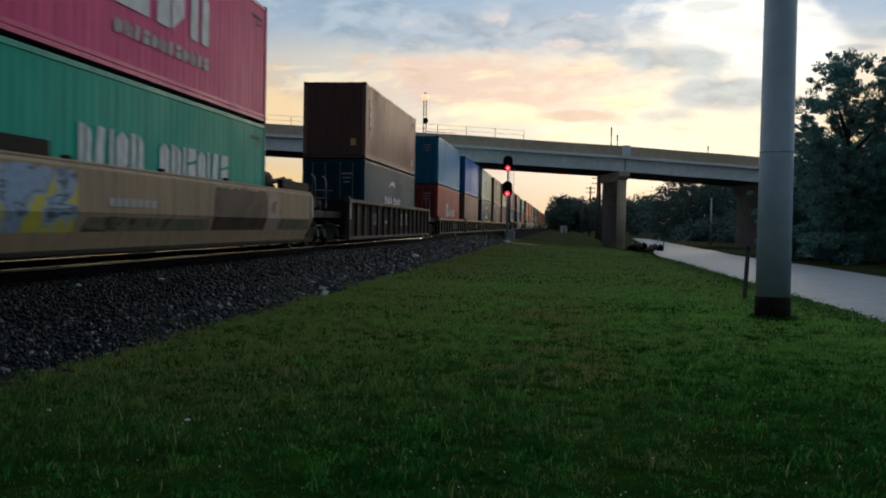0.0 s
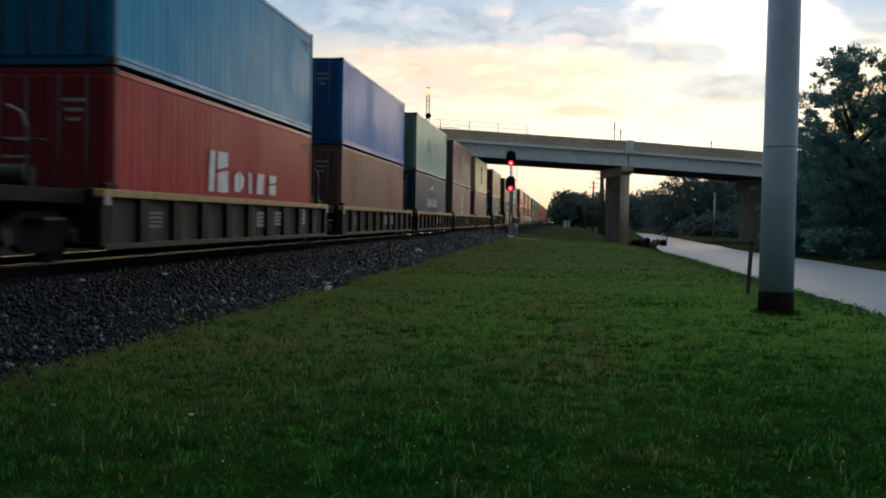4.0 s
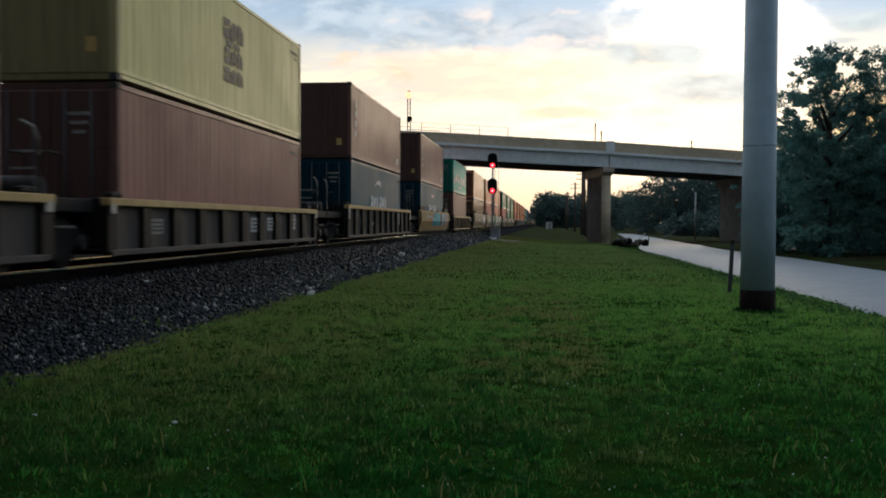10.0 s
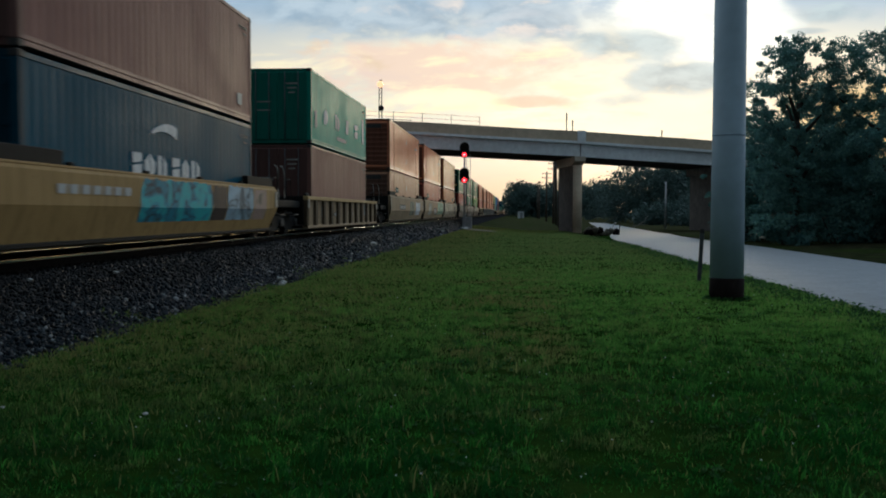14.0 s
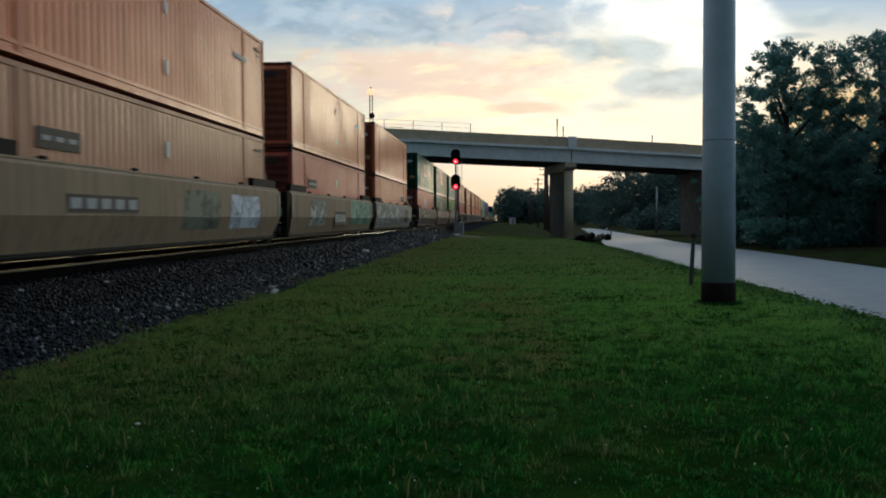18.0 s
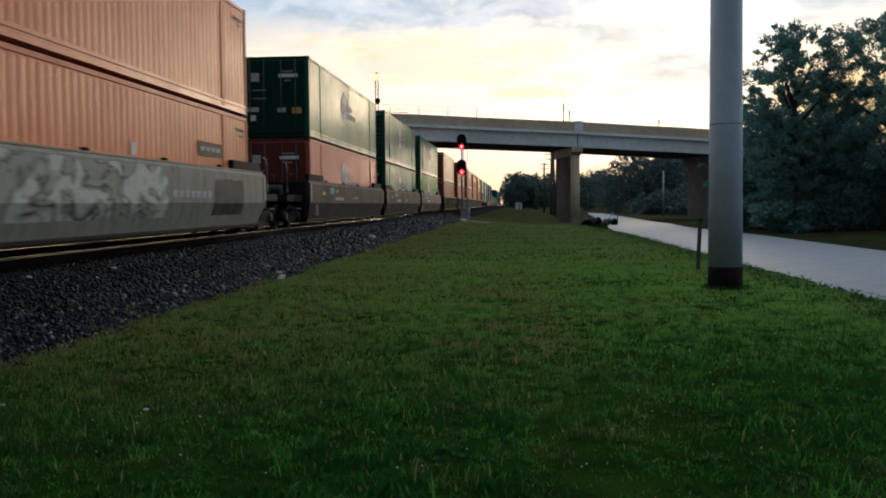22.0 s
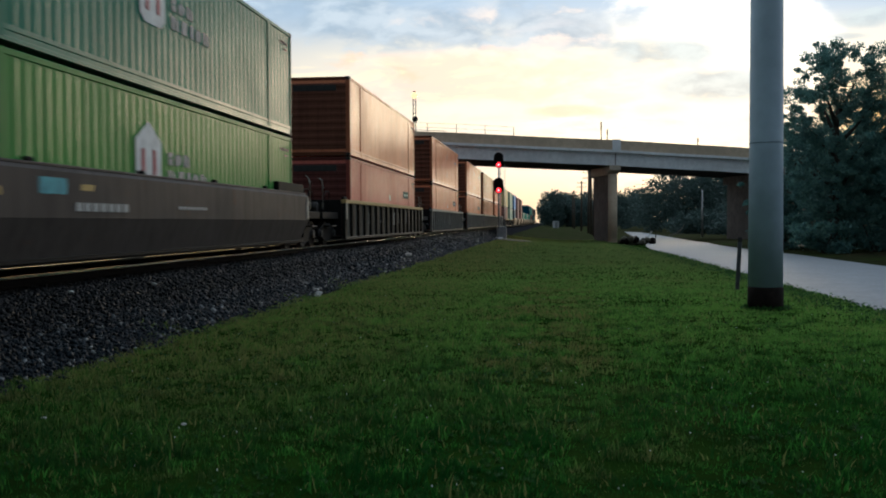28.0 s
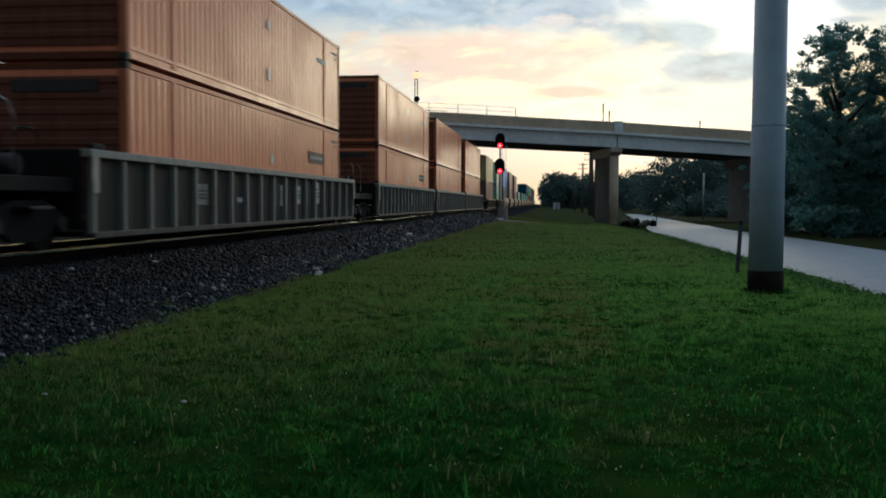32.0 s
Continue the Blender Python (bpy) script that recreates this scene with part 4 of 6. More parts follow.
def build_train():
    for i, (s, long, lower, upper, style, w0, w1, color, chord, trucks, ribs, top, spray) in enumerate(STACKS):
        length = 16.15 if long else 12.19
        fine = i < 21
        mid = s + length / 2
        if i == 0:
            w0 = 0.9
        car = well_car(style, -length / 2 - w0, length / 2 + w1, color, chord, trucks, ribs, spray, fine, top)
        words = COLOR_WORDS.get(color, "grey")
        tagged(car, f"{words} {'ribbed' if style == 'ribbed' else 'smooth-sided'} well car{' with painted marks' if spray else ''} on the rails", "rail car", "cars of the freight train")
        if i == 0:
            far_end = length / 2 + 0.6
            hitch = part("trailer_hitch", box(1.0, 2.6, 0.10, BLACK_STEEL, 0.03), None, car, "folded black trailer hitch", pose(0.5, far_end + 1.3, 1.86, 4))
            part("strut", tube([(-0.3, -1.2, -0.2), (0.3, 1.1, 0.05)], 0.06, 8), BLACK_STEEL, hitch)
            part("hitch_head", box(0.9, 0.6, 0.32, BLACK_STEEL, 0.08), None, hitch, "", (0, -1.0, 0.14))
            part("winch", box(1.0, 0.7, 0.45, BLACK_STEEL, 0.1), None, car, "dark winch housing", (0.7, far_end - 0.2, 1.82))
        mover(car, mid)
        z = 0.30
        for k, spec in enumerate((lower, upper)):
            if spec is None:
                continue
            c, end, logo = spec
            h = HC
            if i == 9 and k == 1:
                h = 2.70
            box_ = container(c, bool(long), h, end, logo, 0.12, "shipping_container", fine)
            where = "in a rail car" if k == 0 else "stacked on another"
            feel = {"ribs": "ribbed nose", "doors": "barred doors", "plain": "plain end wall"}[end]
            tagged(box_, f"{COLOR_WORDS[c]} {'long ' if long else ''}steel container, {feel}, {where}", "container", "containers on the train")
            mover(box_, mid, z)
            z += h + 0.030


# ---------------------------------------------------------------- ground, line and road
def ground_height(x, y):
    """Grass verge: level by the camera, sinking gently to the road and towards the bridge."""
    drop = 0.55 * min(1.0, max(0.0, (y - 45) / 55))
    side = 1.0 if x > 1 else max(0.0, (x + 5) / 6)
    bump = 0.035 * noise.noise((x * 0.35, y * 0.35, 0.0)) + 0.015 * noise.noise((x * 1.3, y * 1.3, 5.0))
    near = max(0.0, 1 - max(0, abs(y) - 60) / 60)
    return -drop * side + bump * near * (1.0 if -5.3 < x < 5.3 else 0.0)


GRASS_X0, GRASS_X1 = -5.25, 5.6
ROAD_X0, ROAD_X1 = 5.75, 11.4


def make_grass_soil():
    m, n = material("grassy_soil")
    c = coords(n)
    big = n.noise(c, 0.18, 5.0, 0.6)
    mid = n.noise(c, 1.1, 6.0, 0.65)
    fine = n.noise(c, 22.0, 5.0, 0.7)
    col = n.mix(n.ramp(mid, 0.35, 0.68), (0.008, 0.028, 0.004), (0.022, 0.055, 0.008))
    col = n.mix(n.math("MULTIPLY", n.ramp(big, 0.46, 0.66), 0.35), col, (0.050, 0.048, 0.018))
    col = n.mix(n.math("MULTIPLY", n.ramp(fine, 0.42, 0.75), 0.55), col, (0.012, 0.026, 0.004))
    x = n.math("ADD", n.add("ShaderNodeSeparateXYZ", {0: c}).outputs[0], n.math("MULTIPLY", mid, 1.2))
    # ground beyond the lane: shade under the trees put into a dark colour
    tree_shade = n.mix(n.ramp(mid, 0.35, 0.65), (0.014, 0.016, 0.009), (0.036, 0.034, 0.018))
    col = n.mix(n.math("MULTIPLY", n.ramp(x, 11.6, 12.8), n.ramp(big, 0.70, 0.45)), col, tree_shade)
    y = n.add("ShaderNodeSeparateXYZ", {0: c}).outputs[1]
    stale = n.mix(mid, (0.030, 0.034, 0.016), (0.060, 0.060, 0.030))
    col = n.mix(n.math("MULTIPLY", n.ramp(y, 70.0, 105.0), n.ramp(big, 0.25, 0.55)), col, stale)
    cinder = n.mix(fine, (0.012, 0.011, 0.009), (0.035, 0.032, 0.024))
    col = n.mix(n.ramp(x, -9.0, -11.5), col, cinder)
    finish(n, col, 0.95, 0.0, fine, 0.04, spec=0.0)
    return m


GRASS_SOIL = make_grass_soil()
BALLAST_DUST = plain("ballast_bed", (0.022, 0.022, 0.024), 0.95, var=0.5, scale=18, bump=0.03, spec=0.0)
ASPHALT = plain("worn_asphalt", (0.155, 0.170, 0.185), 0.62, var=0.22, scale=9, bump=0.004, spec=0.5)
CONCRETE = plain("bridge_concrete", (0.78, 0.80, 0.80), 0.8, var=0.10, scale=2.2, bump=0.004)
PARAPET_CONC = plain("tan_parapet_concrete", (0.58, 0.46, 0.33), 0.8, var=0.12, scale=1.4, bump=0.006)
# piers' shade put into a dark concrete, shared by the joint stain
SHADE_STAIN = plain("shaded_stained_concrete", (0.13, 0.11, 0.095), 0.85, var=0.3, scale=1.2)
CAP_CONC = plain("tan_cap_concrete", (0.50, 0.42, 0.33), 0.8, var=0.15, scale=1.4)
# shade under the deck put into the colour of inner girders and soffit
SOFFIT = plain("shaded_soffit_concrete", (0.10, 0.10, 0.10), 0.85, var=0.2, scale=1.5)
RAIL_SIDE = plain("rusty_rail", (0.010, 0.008, 0.007), 0.8, spec=0.05)
RAIL_TOP = plain("polished_railhead", (0.80, 0.80, 0.80), 0.14, 1.0, var=0.08, bump=0.0001)
TIE = plain("creosoted_tie", (0.012, 0.010, 0.009), 0.95, var=0.4, scale=9, spec=0.0)


def build_ground():
    xs = [-1500, -500, -150, -60, -30, -20, -15]
    bal = [-12.1, -10.55, -10.4, -6.86, -6.7, -5.25]
    verge = [GRASS_X0 + (GRASS_X1 - GRASS_X0) * k / 22 for k in range(1, 23)]
    right = [ROAD_X0, 8.5, ROAD_X1, 11.8, 14, 18, 24, 35, 60, 150, 500, 1500]
    ys = [-1500, -400, -100, -30, -10] + [-6 + 1.5 * k for k in range(0, 45)] + [64, 70, 78, 86, 94, 100, 106, 115, 130, 160, 200, 300, 450, 700, 1200, 2500]
    cols = xs + [-12.5] + bal + verge + right
    def z_at(x, y):
        if -10.5 < x < -6.8:
            return RAIL - 0.27
        if x <= -10.5 or x < -5.2:
            return 0.0 - (0.03 if x == -5.25 else 0.0)
        if x >= 5.6:
            g = ground_height(5.3, y)
            if ROAD_X0 <= x <= ROAD_X1:
                return g - 0.10
            return g + (0.12 if x > 14 else 0.0)
        return ground_height(x, y)
    verts = [(x, y, z_at(x, y)) for y in ys for x in cols]
    w = len(cols)
    faces = [(j * w + i, j * w + i + 1, (j + 1) * w + i + 1, (j + 1) * w + i) for j in range(len(ys) - 1) for i in range(w - 1)]
    g = part("ground", mesh("ground", verts, faces, True), GRASS_SOIL)
    tagged(g, "uneven grass verge beside the railway", "ground", kind="structure")

    # ballast shoulder over it
    prof = [(TRACK - 3.45, -0.02), (TRACK - 2.0, RAIL - 0.22), (TRACK + 2.0, RAIL - 0.22), (TRACK + 2.35, RAIL - 0.30), (TRACK + 3.40, -0.02)]
    ys2 = [-60, -10] + [-4 + 1.0 * k for k in range(0, 60)] + [60, 80, 120, 200, 400, 800, 1500]
    verts = []
    for y in ys2:
        for k, (x, z) in enumerate(prof):
            j = 0.10 * noise.noise((x, y * 0.7, 3.0)) if k in (0, 4) and abs(y) < 70 else 0.0
            verts.append((x + j, y, z + 0.004))
    w = len(prof)
    faces = [(j * w + i, j * w + i + 1, (j + 1) * w + i + 1, (j + 1) * w + i) for j in range(len(ys2) - 1) for i in range(w - 1)]
    bed = part("ballast_bed", mesh("ballast_bed", verts, faces), BALLAST_DUST)
    tagged(bed, "dark crushed stone bed under the track", "ballast", kind="structure")

    # road, level with its own camber
    ys3 = [-60, -20] + [2.0 * k for k in range(0, 60)] + [125, 140, 170, 210, 300, 420]
    verts = []
    for y in ys3:
        bend = 0.0 if y < 40 else 0.0013 * (y - 40) ** 2 if y < 90 else 3.25 + 0.055 * (y - 90)
        for x, h in ((ROAD_X0, -0.02), (ROAD_X0 + 0.05, 0.03), (8.6, 0.09), (ROAD_X1 - 0.05, 0.03), (ROAD_X1, -0.02)):
            verts.append((x + bend, y, ground_height(5.3, y) + h))
    faces = [(j * 5 + i, j * 5 + i + 1, (j + 1) * 5 + i + 1, (j + 1) * 5 + i) for j in range(len(ys3) - 1) for i in range(4)]
    road = part("road", mesh("road", verts, faces, True), ASPHALT)
    tagged(road, "pale worn asphalt lane along the verge", "road", kind="structure")


def build_rails():
    track = empty("railway_track", (TRACK, 0, 0))
    tagged(track, "steel railway track on dark wooden ties", "railway track", kind="structure")
    head = [(-0.036, 0.0), (-0.036, -0.035), (-0.010, -0.05), (-0.010, -0.14), (-0.07, -0.16), (-0.07, -0.175), (0.07, -0.175), (0.07, -0.16), (0.010, -0.14), (0.010, -0.05), (0.036, -0.035), (0.036, 0.0)]
    for sx in (-1, 1):
        v, f = prism([(x, z - 0.003) for x, z in head], -80, 1500)
        part("rail", mesh("rail", v, f), RAIL_SIDE, track, "rusty steel rail", (sx * 0.754, 0, RAIL))
        v, f = prism([(-0.0405, -0.031), (0.0405, -0.031), (0.0365, 0.001), (0.030, 0.004), (-0.030, 0.004), (-0.0365, 0.001)], -80, 1500)
        part("rail_head", mesh("rail_head", v, f), RAIL_TOP, track, "bright worn running surface", (sx * 0.754, 0, RAIL))
    tie = box(2.6, 0.23, 0.16, TIE)
    rnd = random.Random(4)
    for k in range(200):
        part("tie", tie, None, track, "", pose(rnd.uniform(-0.04, 0.04), 3 + 0.5 * k, RAIL - 0.25 + rnd.uniform(-0.006, 0.006), 0, 0, rnd.uniform(-1.2, 1.2)))


def build_bridge():
    br = empty("road_bridge")
    tagged(br, "concrete road overpass with tan parapet and plate girders", "bridge")
    xs = [-130 + 4.0 * k for k in range(0, 50)]

    def line(x):
        """Plan line of the near edge, and height of the parapet's top there."""
        pts = [(-130, 10.2), (-90, 11.1), (-60, 11.0), (-44, 10.55), (-32, 10.2), (-20, 9.75), (-11, 9.5), (0, 8.98), (6.8, 8.72), (14, 8.3), (20.3, 8.0), (40, 6.3), (70, 3.4)]
        for (a, za), (b, zb) in zip(pts, pts[1:]):
            if a <= x <= b:
                u = (x - a) / (b - a)
                return 100 + 0.2 * x, za + (zb - za) * u + EYE
        return 100 + 0.2 * x, pts[-1][1] + EYE

    def strip(name, mat, d0, d1, h0, h1, label=""):
        """A band from d0 to d1 behind the near edge and h0 to h1 below the parapet's top."""
        verts, faces = [], []
        for x in xs:
            y, z = line(x)
            ox, oy = -0.196, 0.98
            for d, h in ((d0, h0), (d1, h0), (d1, h1), (d0, h1)):
                verts.append((x + ox * d, y + oy * d, z - h))
        for i in range(len(xs) - 1):
            for k in range(4):
                faces.append((4 * i + k, 4 * i + (k + 1) % 4, 4 * i + 4 + (k + 1) % 4, 4 * i + 4 + k))
        faces += [(0, 1, 2, 3), tuple(4 * (len(xs) - 1) + k for k in (3, 2, 1, 0))]
        return part(name, mesh(name, verts, faces), mat, br, label)

    strip("parapet", PARAPET_CONC, 0.10, 0.40, 0.0, 1.04, "tan cast parapet wall")
    strip("parapet", PARAPET_CONC, 11.6, 11.9, 0.0, 1.04, "tan cast parapet wall")
    strip("deck_edge", CONCRETE, 0.0, 12.0, 1.05, 1.32, "pale deck slab")
    for d in (0.55, 3.4, 6.2, 9.0, 10.9):
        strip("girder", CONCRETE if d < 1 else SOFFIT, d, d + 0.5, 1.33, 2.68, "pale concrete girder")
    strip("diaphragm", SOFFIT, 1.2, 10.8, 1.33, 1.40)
    for x in (-43.8, 6.8):
        y, z = line(x)
        part("parapet_post", box(0.9, 0.5, 1.35, CONCRETE), None, br, "pale joint post", pose(x, y + 0.15, z - 0.62, 0, 0, 11.3))
        part("joint_stain", box(0.10, 0.04, 1.25, SHADE_STAIN, 0.0), None, br, "dark stain under the deck joint", pose(x - 0.05, y + 0.52, z - 2.0, 0, 0, 11.3))
    # fence on the left part of the parapet
    for d in (0.25, 11.75):
        last = None
        for k in range(44):
            x = -112 + 3.0 * k
            if x > -3:
                break
            y, z = line(x)
            x2, y2 = x - 0.196 * d, y + 0.98 * d
            part("fence_post", tube_mesh([(0, 0, 0), (0, 0, 0.95)], 0.028, DARK_STEEL, 6), None, br, "", (x2, y2, z))
            if last:
                for h in (0.45, 0.92):
                    part("fence_rail", tube([(last[0], last[1], last[2] + h), (x2, y2, z + h)], 0.014, 5), DARK_STEEL, br)
            last = (x2, y2, z)
    for x, wide in ((6.75, 0.95), (22.2, 0.95), (-22.0, 0.95), (-43.8, 0.95), (-68, 0.95)):
        y, z = line(x)
        soff = z - 2.68
        tall = soff - 0.9 + 1.2
        zc = (soff - 0.9 - 1.2) / 2
        part("pier", box(wide * 0.86, 6.6, tall, SHADE_STAIN, 0.05), None, br, "concrete wall pier, shade put into its colour", pose(x - 0.196 * 4.6, y + 0.98 * 4.6, zc, 0, 0, 11.3))
        part("pier_nose", tube([(0, 0, -tall / 2), (0, 0, tall / 2)], wide * 0.52, 20), SHADE_STAIN if x > 20 else PARAPET_CONC, br, "rounded concrete pier nose", (x - 0.196 * 1.25, y + 0.98 * 1.25, zc))
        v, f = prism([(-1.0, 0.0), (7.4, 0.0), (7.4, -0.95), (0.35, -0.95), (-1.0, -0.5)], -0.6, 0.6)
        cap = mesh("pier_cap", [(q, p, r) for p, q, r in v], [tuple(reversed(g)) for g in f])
        part("pier_cap", cap, SHADE_STAIN if x > 20 else CAP_CONC, br, "pale pier cap", pose(x - 0.196 * 1.2, y + 0.98 * 1.2, soff - 0.01, 0, 0, 11.3))
    return br


def build_signal():
    sig = empty("railway_signal", (-5.0, 88, ground_height(-4, 88)))
    tagged(sig, "tall railway signal mast with two lit red heads", "railway signal")
    H = 7.9
    part("mast", tube([(0, 0, 0), (0, 0, H - 0.6)], 0.085, 10), GALV, sig, "galvanised mast")
    part("base", box(0.7, 0.7, 0.3, CONCRETE, 0.03), None, sig, "concrete footing", (0, 0, 0.1))
    red = plain("red_signal_lamp", (0.5, 0.02, 0.03), 0.3, emit=((1.0, 0.015, 0.03, 1), 2.2))
    core = plain("red_signal_core", (0.9, 0.5, 0.5), 0.3, emit=((1.0, 0.25, 0.28, 1), 3.0))
    for z in (7.0, 4.62):
        head = empty("signal_head", (0, -0.25, z))
        head.parent = sig
        out = []
        for k in range(24):
            a = 2 * math.pi * k / 24
            c, s = math.cos(a), math.sin(a)
            out.append((0.46 * c, 0.46 * s + (0.42 if s > 0 else -0.12)))
        v, f = prism(out, 0, 0.05)
        part("target_board", mesh("target_board", v, f), BLACK_STEEL, head, "black oval backboard", (0, 0.02, 0.35))
        for k, dz in enumerate((0.0, 0.66)):
            lens = tube([(0, 0, 0), (0, -0.05, 0)], 0.23, 20)
            lamp = part("lens", lens, red if k == 0 else BLACK_STEEL, head, "glowing red lens" if k == 0 else "dark lens", (0, -0.02, dz + 0.05))
            hood = []
            for r in (0.27, 0.255):
                hood += [(r * math.cos(radians(a)), y, r * math.sin(radians(a))) for y in (0.0, -0.34) for a in range(0, 181, 15)]
            nn = 13
            faces = []
            for base_ in (0, 2 * nn):
                faces += [(base_ + i, base_ + i + 1, base_ + nn + i + 1, base_ + nn + i) for i in range(nn - 1)]
            part("hood", mesh("hood", hood, faces), BLACK_STEEL, head, "", (0, -0.02, dz + 0.05))
            if k == 0:
                part("filament", tube([(0, 0, 0), (0, -0.012, 0)], 0.10, 14), core, head, "bright lamp centre", (0, -0.075, dz + 0.05))
        part("bracket", box(0.12, 0.4, 0.12, GALV), None, head, "", (0, 0.16, 0.3))
    for sx in (-0.2, 0.2):
        part("ladder_rail", tube([(0, 0, 0.3), (0, 0, H - 0.8)], 0.022, 6), GALV, sig, "", (0.36 + sx, 0.25, 0))
    for k in range(22):
        part("rung", tube_mesh([(-0.2, 0, 0), (0.2, 0, 0)], 0.014, GALV, 5), None, sig, "", (0.36, 0.25, 0.5 + 0.3 * k))
    part("case", box(0.9, 0.6, 1.2, GALV, 0.03), None, sig, "grey relay case", (0.2, 1.4, 0.6))
    return sig


def build_pole():
    pole = empty("utility_pole", (3.85, 17.5, ground_height(3.85, 17.5)))
    tagged(pole, "thick grey steel utility pole with dark base sleeve", "utility pole")
    GREYP = plain("grey_pole_paint", (0.38, 0.475, 0.54), 0.45, var=0.10, scale=1.5, bump=0.001, spec=0.4)
    part("shaft", tube([(0, 0, 0.3), (0, 0, 2.9), (0, 0, 9.0), (0, 0, 13.0)], [0.305, 0.295, 0.27, 0.25], 40), GREYP, pole, "grey tapered steel shaft")
    part("sleeve", tube([(0, 0, -0.2), (0, 0, 0.40), (0, 0, 0.42)], [0.315, 0.312, 0.30], 40), plain("tarred_sleeve", (0.020, 0.014, 0.012), 0.8, var=0.6, scale=2.5, spec=0.1), pole, "black corrosion sleeve with rust")
    part("shaft_joint", tube([(0, 0, 3.0), (0, 0, 3.03)], [0.298, 0.297], 40), plain("dull_joint_steel", (0.29, 0.36, 0.41), 0.7), pole)
    for k in range(18):
        part("step_lug", box(0.03, 0.04, 0.03, GREYP), None, pole, "", ((0.295 - 0.0045 * (3.2 + 0.35 * k)) * (1 if k % 2 else -1), 0.0, 3.2 + 0.35 * k))
    return pole


build_train()
build_ground()
build_rails()
build_bridge()
build_signal()
build_pole()


# ---------------------------------------------------------------- plants
def leaf_material(name, dark, light, trans=0.35):
    """Leaves and blades: every one a shade of its own, some light coming through."""
    m, n = material(name)
    rnd = n.add("ShaderNodeNewGeometry").outputs["Random Per Island"]
    patch = n.noise(coords(n), 0.35, 4.0, 0.6)
    col = n.mix(rnd, dark, light)
    col = n.mix(n.math("MULTIPLY", n.ramp(patch, 0.45, 0.65), 0.5), col, scaled(dark, 1.2))
    b = n.add("ShaderNodeBsdfPrincipled", {"Base Color": col, "Roughness": 0.6, "Specular IOR Level": 0.25})
    t = n.add("ShaderNodeBsdfTranslucent", {"Color": col})
    mixed = n.add("ShaderNodeMixShader", {0: trans, 1: b.outputs[0], 2: t.outputs[0]})
    n.add("ShaderNodeOutputMaterial", {"Surface": mixed.outputs[0]})
    return m


def grass_material():
    m, n = material("grass_blades")
    rnd = n.add("ShaderNodeNewGeometry").outputs["Random Per Island"]
    c = coords(n)
    big = n.noise(c, 0.22, 4.0, 0.6)
    mid = n.noise(c, 1.3, 4.0, 0.6)
    tuft = n.noise(n.vec("ADD", c, (2.0, 7.0, 0.0)), 6.5, 3.0, 0.6)
    x, y = n.add("ShaderNodeSeparateXYZ", {0: c}).outputs[:2]
    green = n.mix(n.math("POWER", rnd, 1.6), (0.009, 0.078, 0.010), (0.079, 0.312, 0.048))
    lime = n.mix(rnd, (0.128, 0.285, 0.048), (0.205, 0.380, 0.086))
    olive = n.mix(rnd, (0.120, 0.165, 0.055), (0.185, 0.225, 0.085))
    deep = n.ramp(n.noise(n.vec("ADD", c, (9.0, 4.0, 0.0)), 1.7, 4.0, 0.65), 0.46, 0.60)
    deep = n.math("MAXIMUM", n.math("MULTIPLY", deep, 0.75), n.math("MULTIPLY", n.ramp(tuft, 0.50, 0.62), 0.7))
    # blades darker near, paler far: backlight at low angles put into the colour
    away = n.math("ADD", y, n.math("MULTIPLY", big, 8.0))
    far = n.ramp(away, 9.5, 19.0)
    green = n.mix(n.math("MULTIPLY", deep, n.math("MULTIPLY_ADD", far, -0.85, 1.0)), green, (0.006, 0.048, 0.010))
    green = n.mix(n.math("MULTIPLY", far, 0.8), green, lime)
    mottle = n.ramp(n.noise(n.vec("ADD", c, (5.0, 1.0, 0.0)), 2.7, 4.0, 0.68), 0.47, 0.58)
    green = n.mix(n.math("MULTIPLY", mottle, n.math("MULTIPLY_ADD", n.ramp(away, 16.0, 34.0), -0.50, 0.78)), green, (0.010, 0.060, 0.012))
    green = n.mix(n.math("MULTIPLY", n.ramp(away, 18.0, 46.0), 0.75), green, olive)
    # fresh growth round the pole and along the lane
    fresh = n.math("MULTIPLY", n.ramp(x, 1.7, 3.2), n.ramp(n.math("ABSOLUTE", n.math("SUBTRACT", y, 16.0)), 6.0, 1.0))
    green = n.mix(n.math("MULTIPLY", fresh, n.ramp(mid, 0.38, 0.60)), green, lime)
    dry = n.mix(rnd, (0.140, 0.138, 0.048), (0.235, 0.220, 0.080))
    worn = n.ramp(n.math("ADD", n.math("MULTIPLY", big, 0.55), n.math("MULTIPLY", mid, 0.45)), 0.50, 0.64)
    edge = n.math("MULTIPLY", n.math("MULTIPLY", n.ramp(x, -0.4, -3.2), n.ramp(y, 5.0, 9.5)), n.ramp(mid, 0.72, 0.44))
    # trodden strip down the middle of the verge
    off = n.math("ABSOLUTE", n.math("ADD", x, n.math("MULTIPLY_ADD", big, 2.4, -1.15)))
    trod = n.math("MULTIPLY", n.ramp(off, 1.35, 0.35), n.math("MULTIPLY", n.ramp(y, 7.5, 11.0), n.ramp(mid, 0.40, 0.58)))
    dryness = n.math("ADD", n.math("MULTIPLY", worn, 0.60), n.math("MULTIPLY", edge, 0.80))
    dryness = n.math("ADD", dryness, n.math("MULTIPLY", trod, n.ramp(y, 34.0, 18.0)))
    dryness = n.math("MULTIPLY", dryness, n.ramp(rnd, 0.0, 0.60), clamp=True)
    dryness = n.math("MAXIMUM", dryness, n.math("MULTIPLY", n.ramp(rnd, 0.94, 0.95), 0.8))
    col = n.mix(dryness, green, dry)
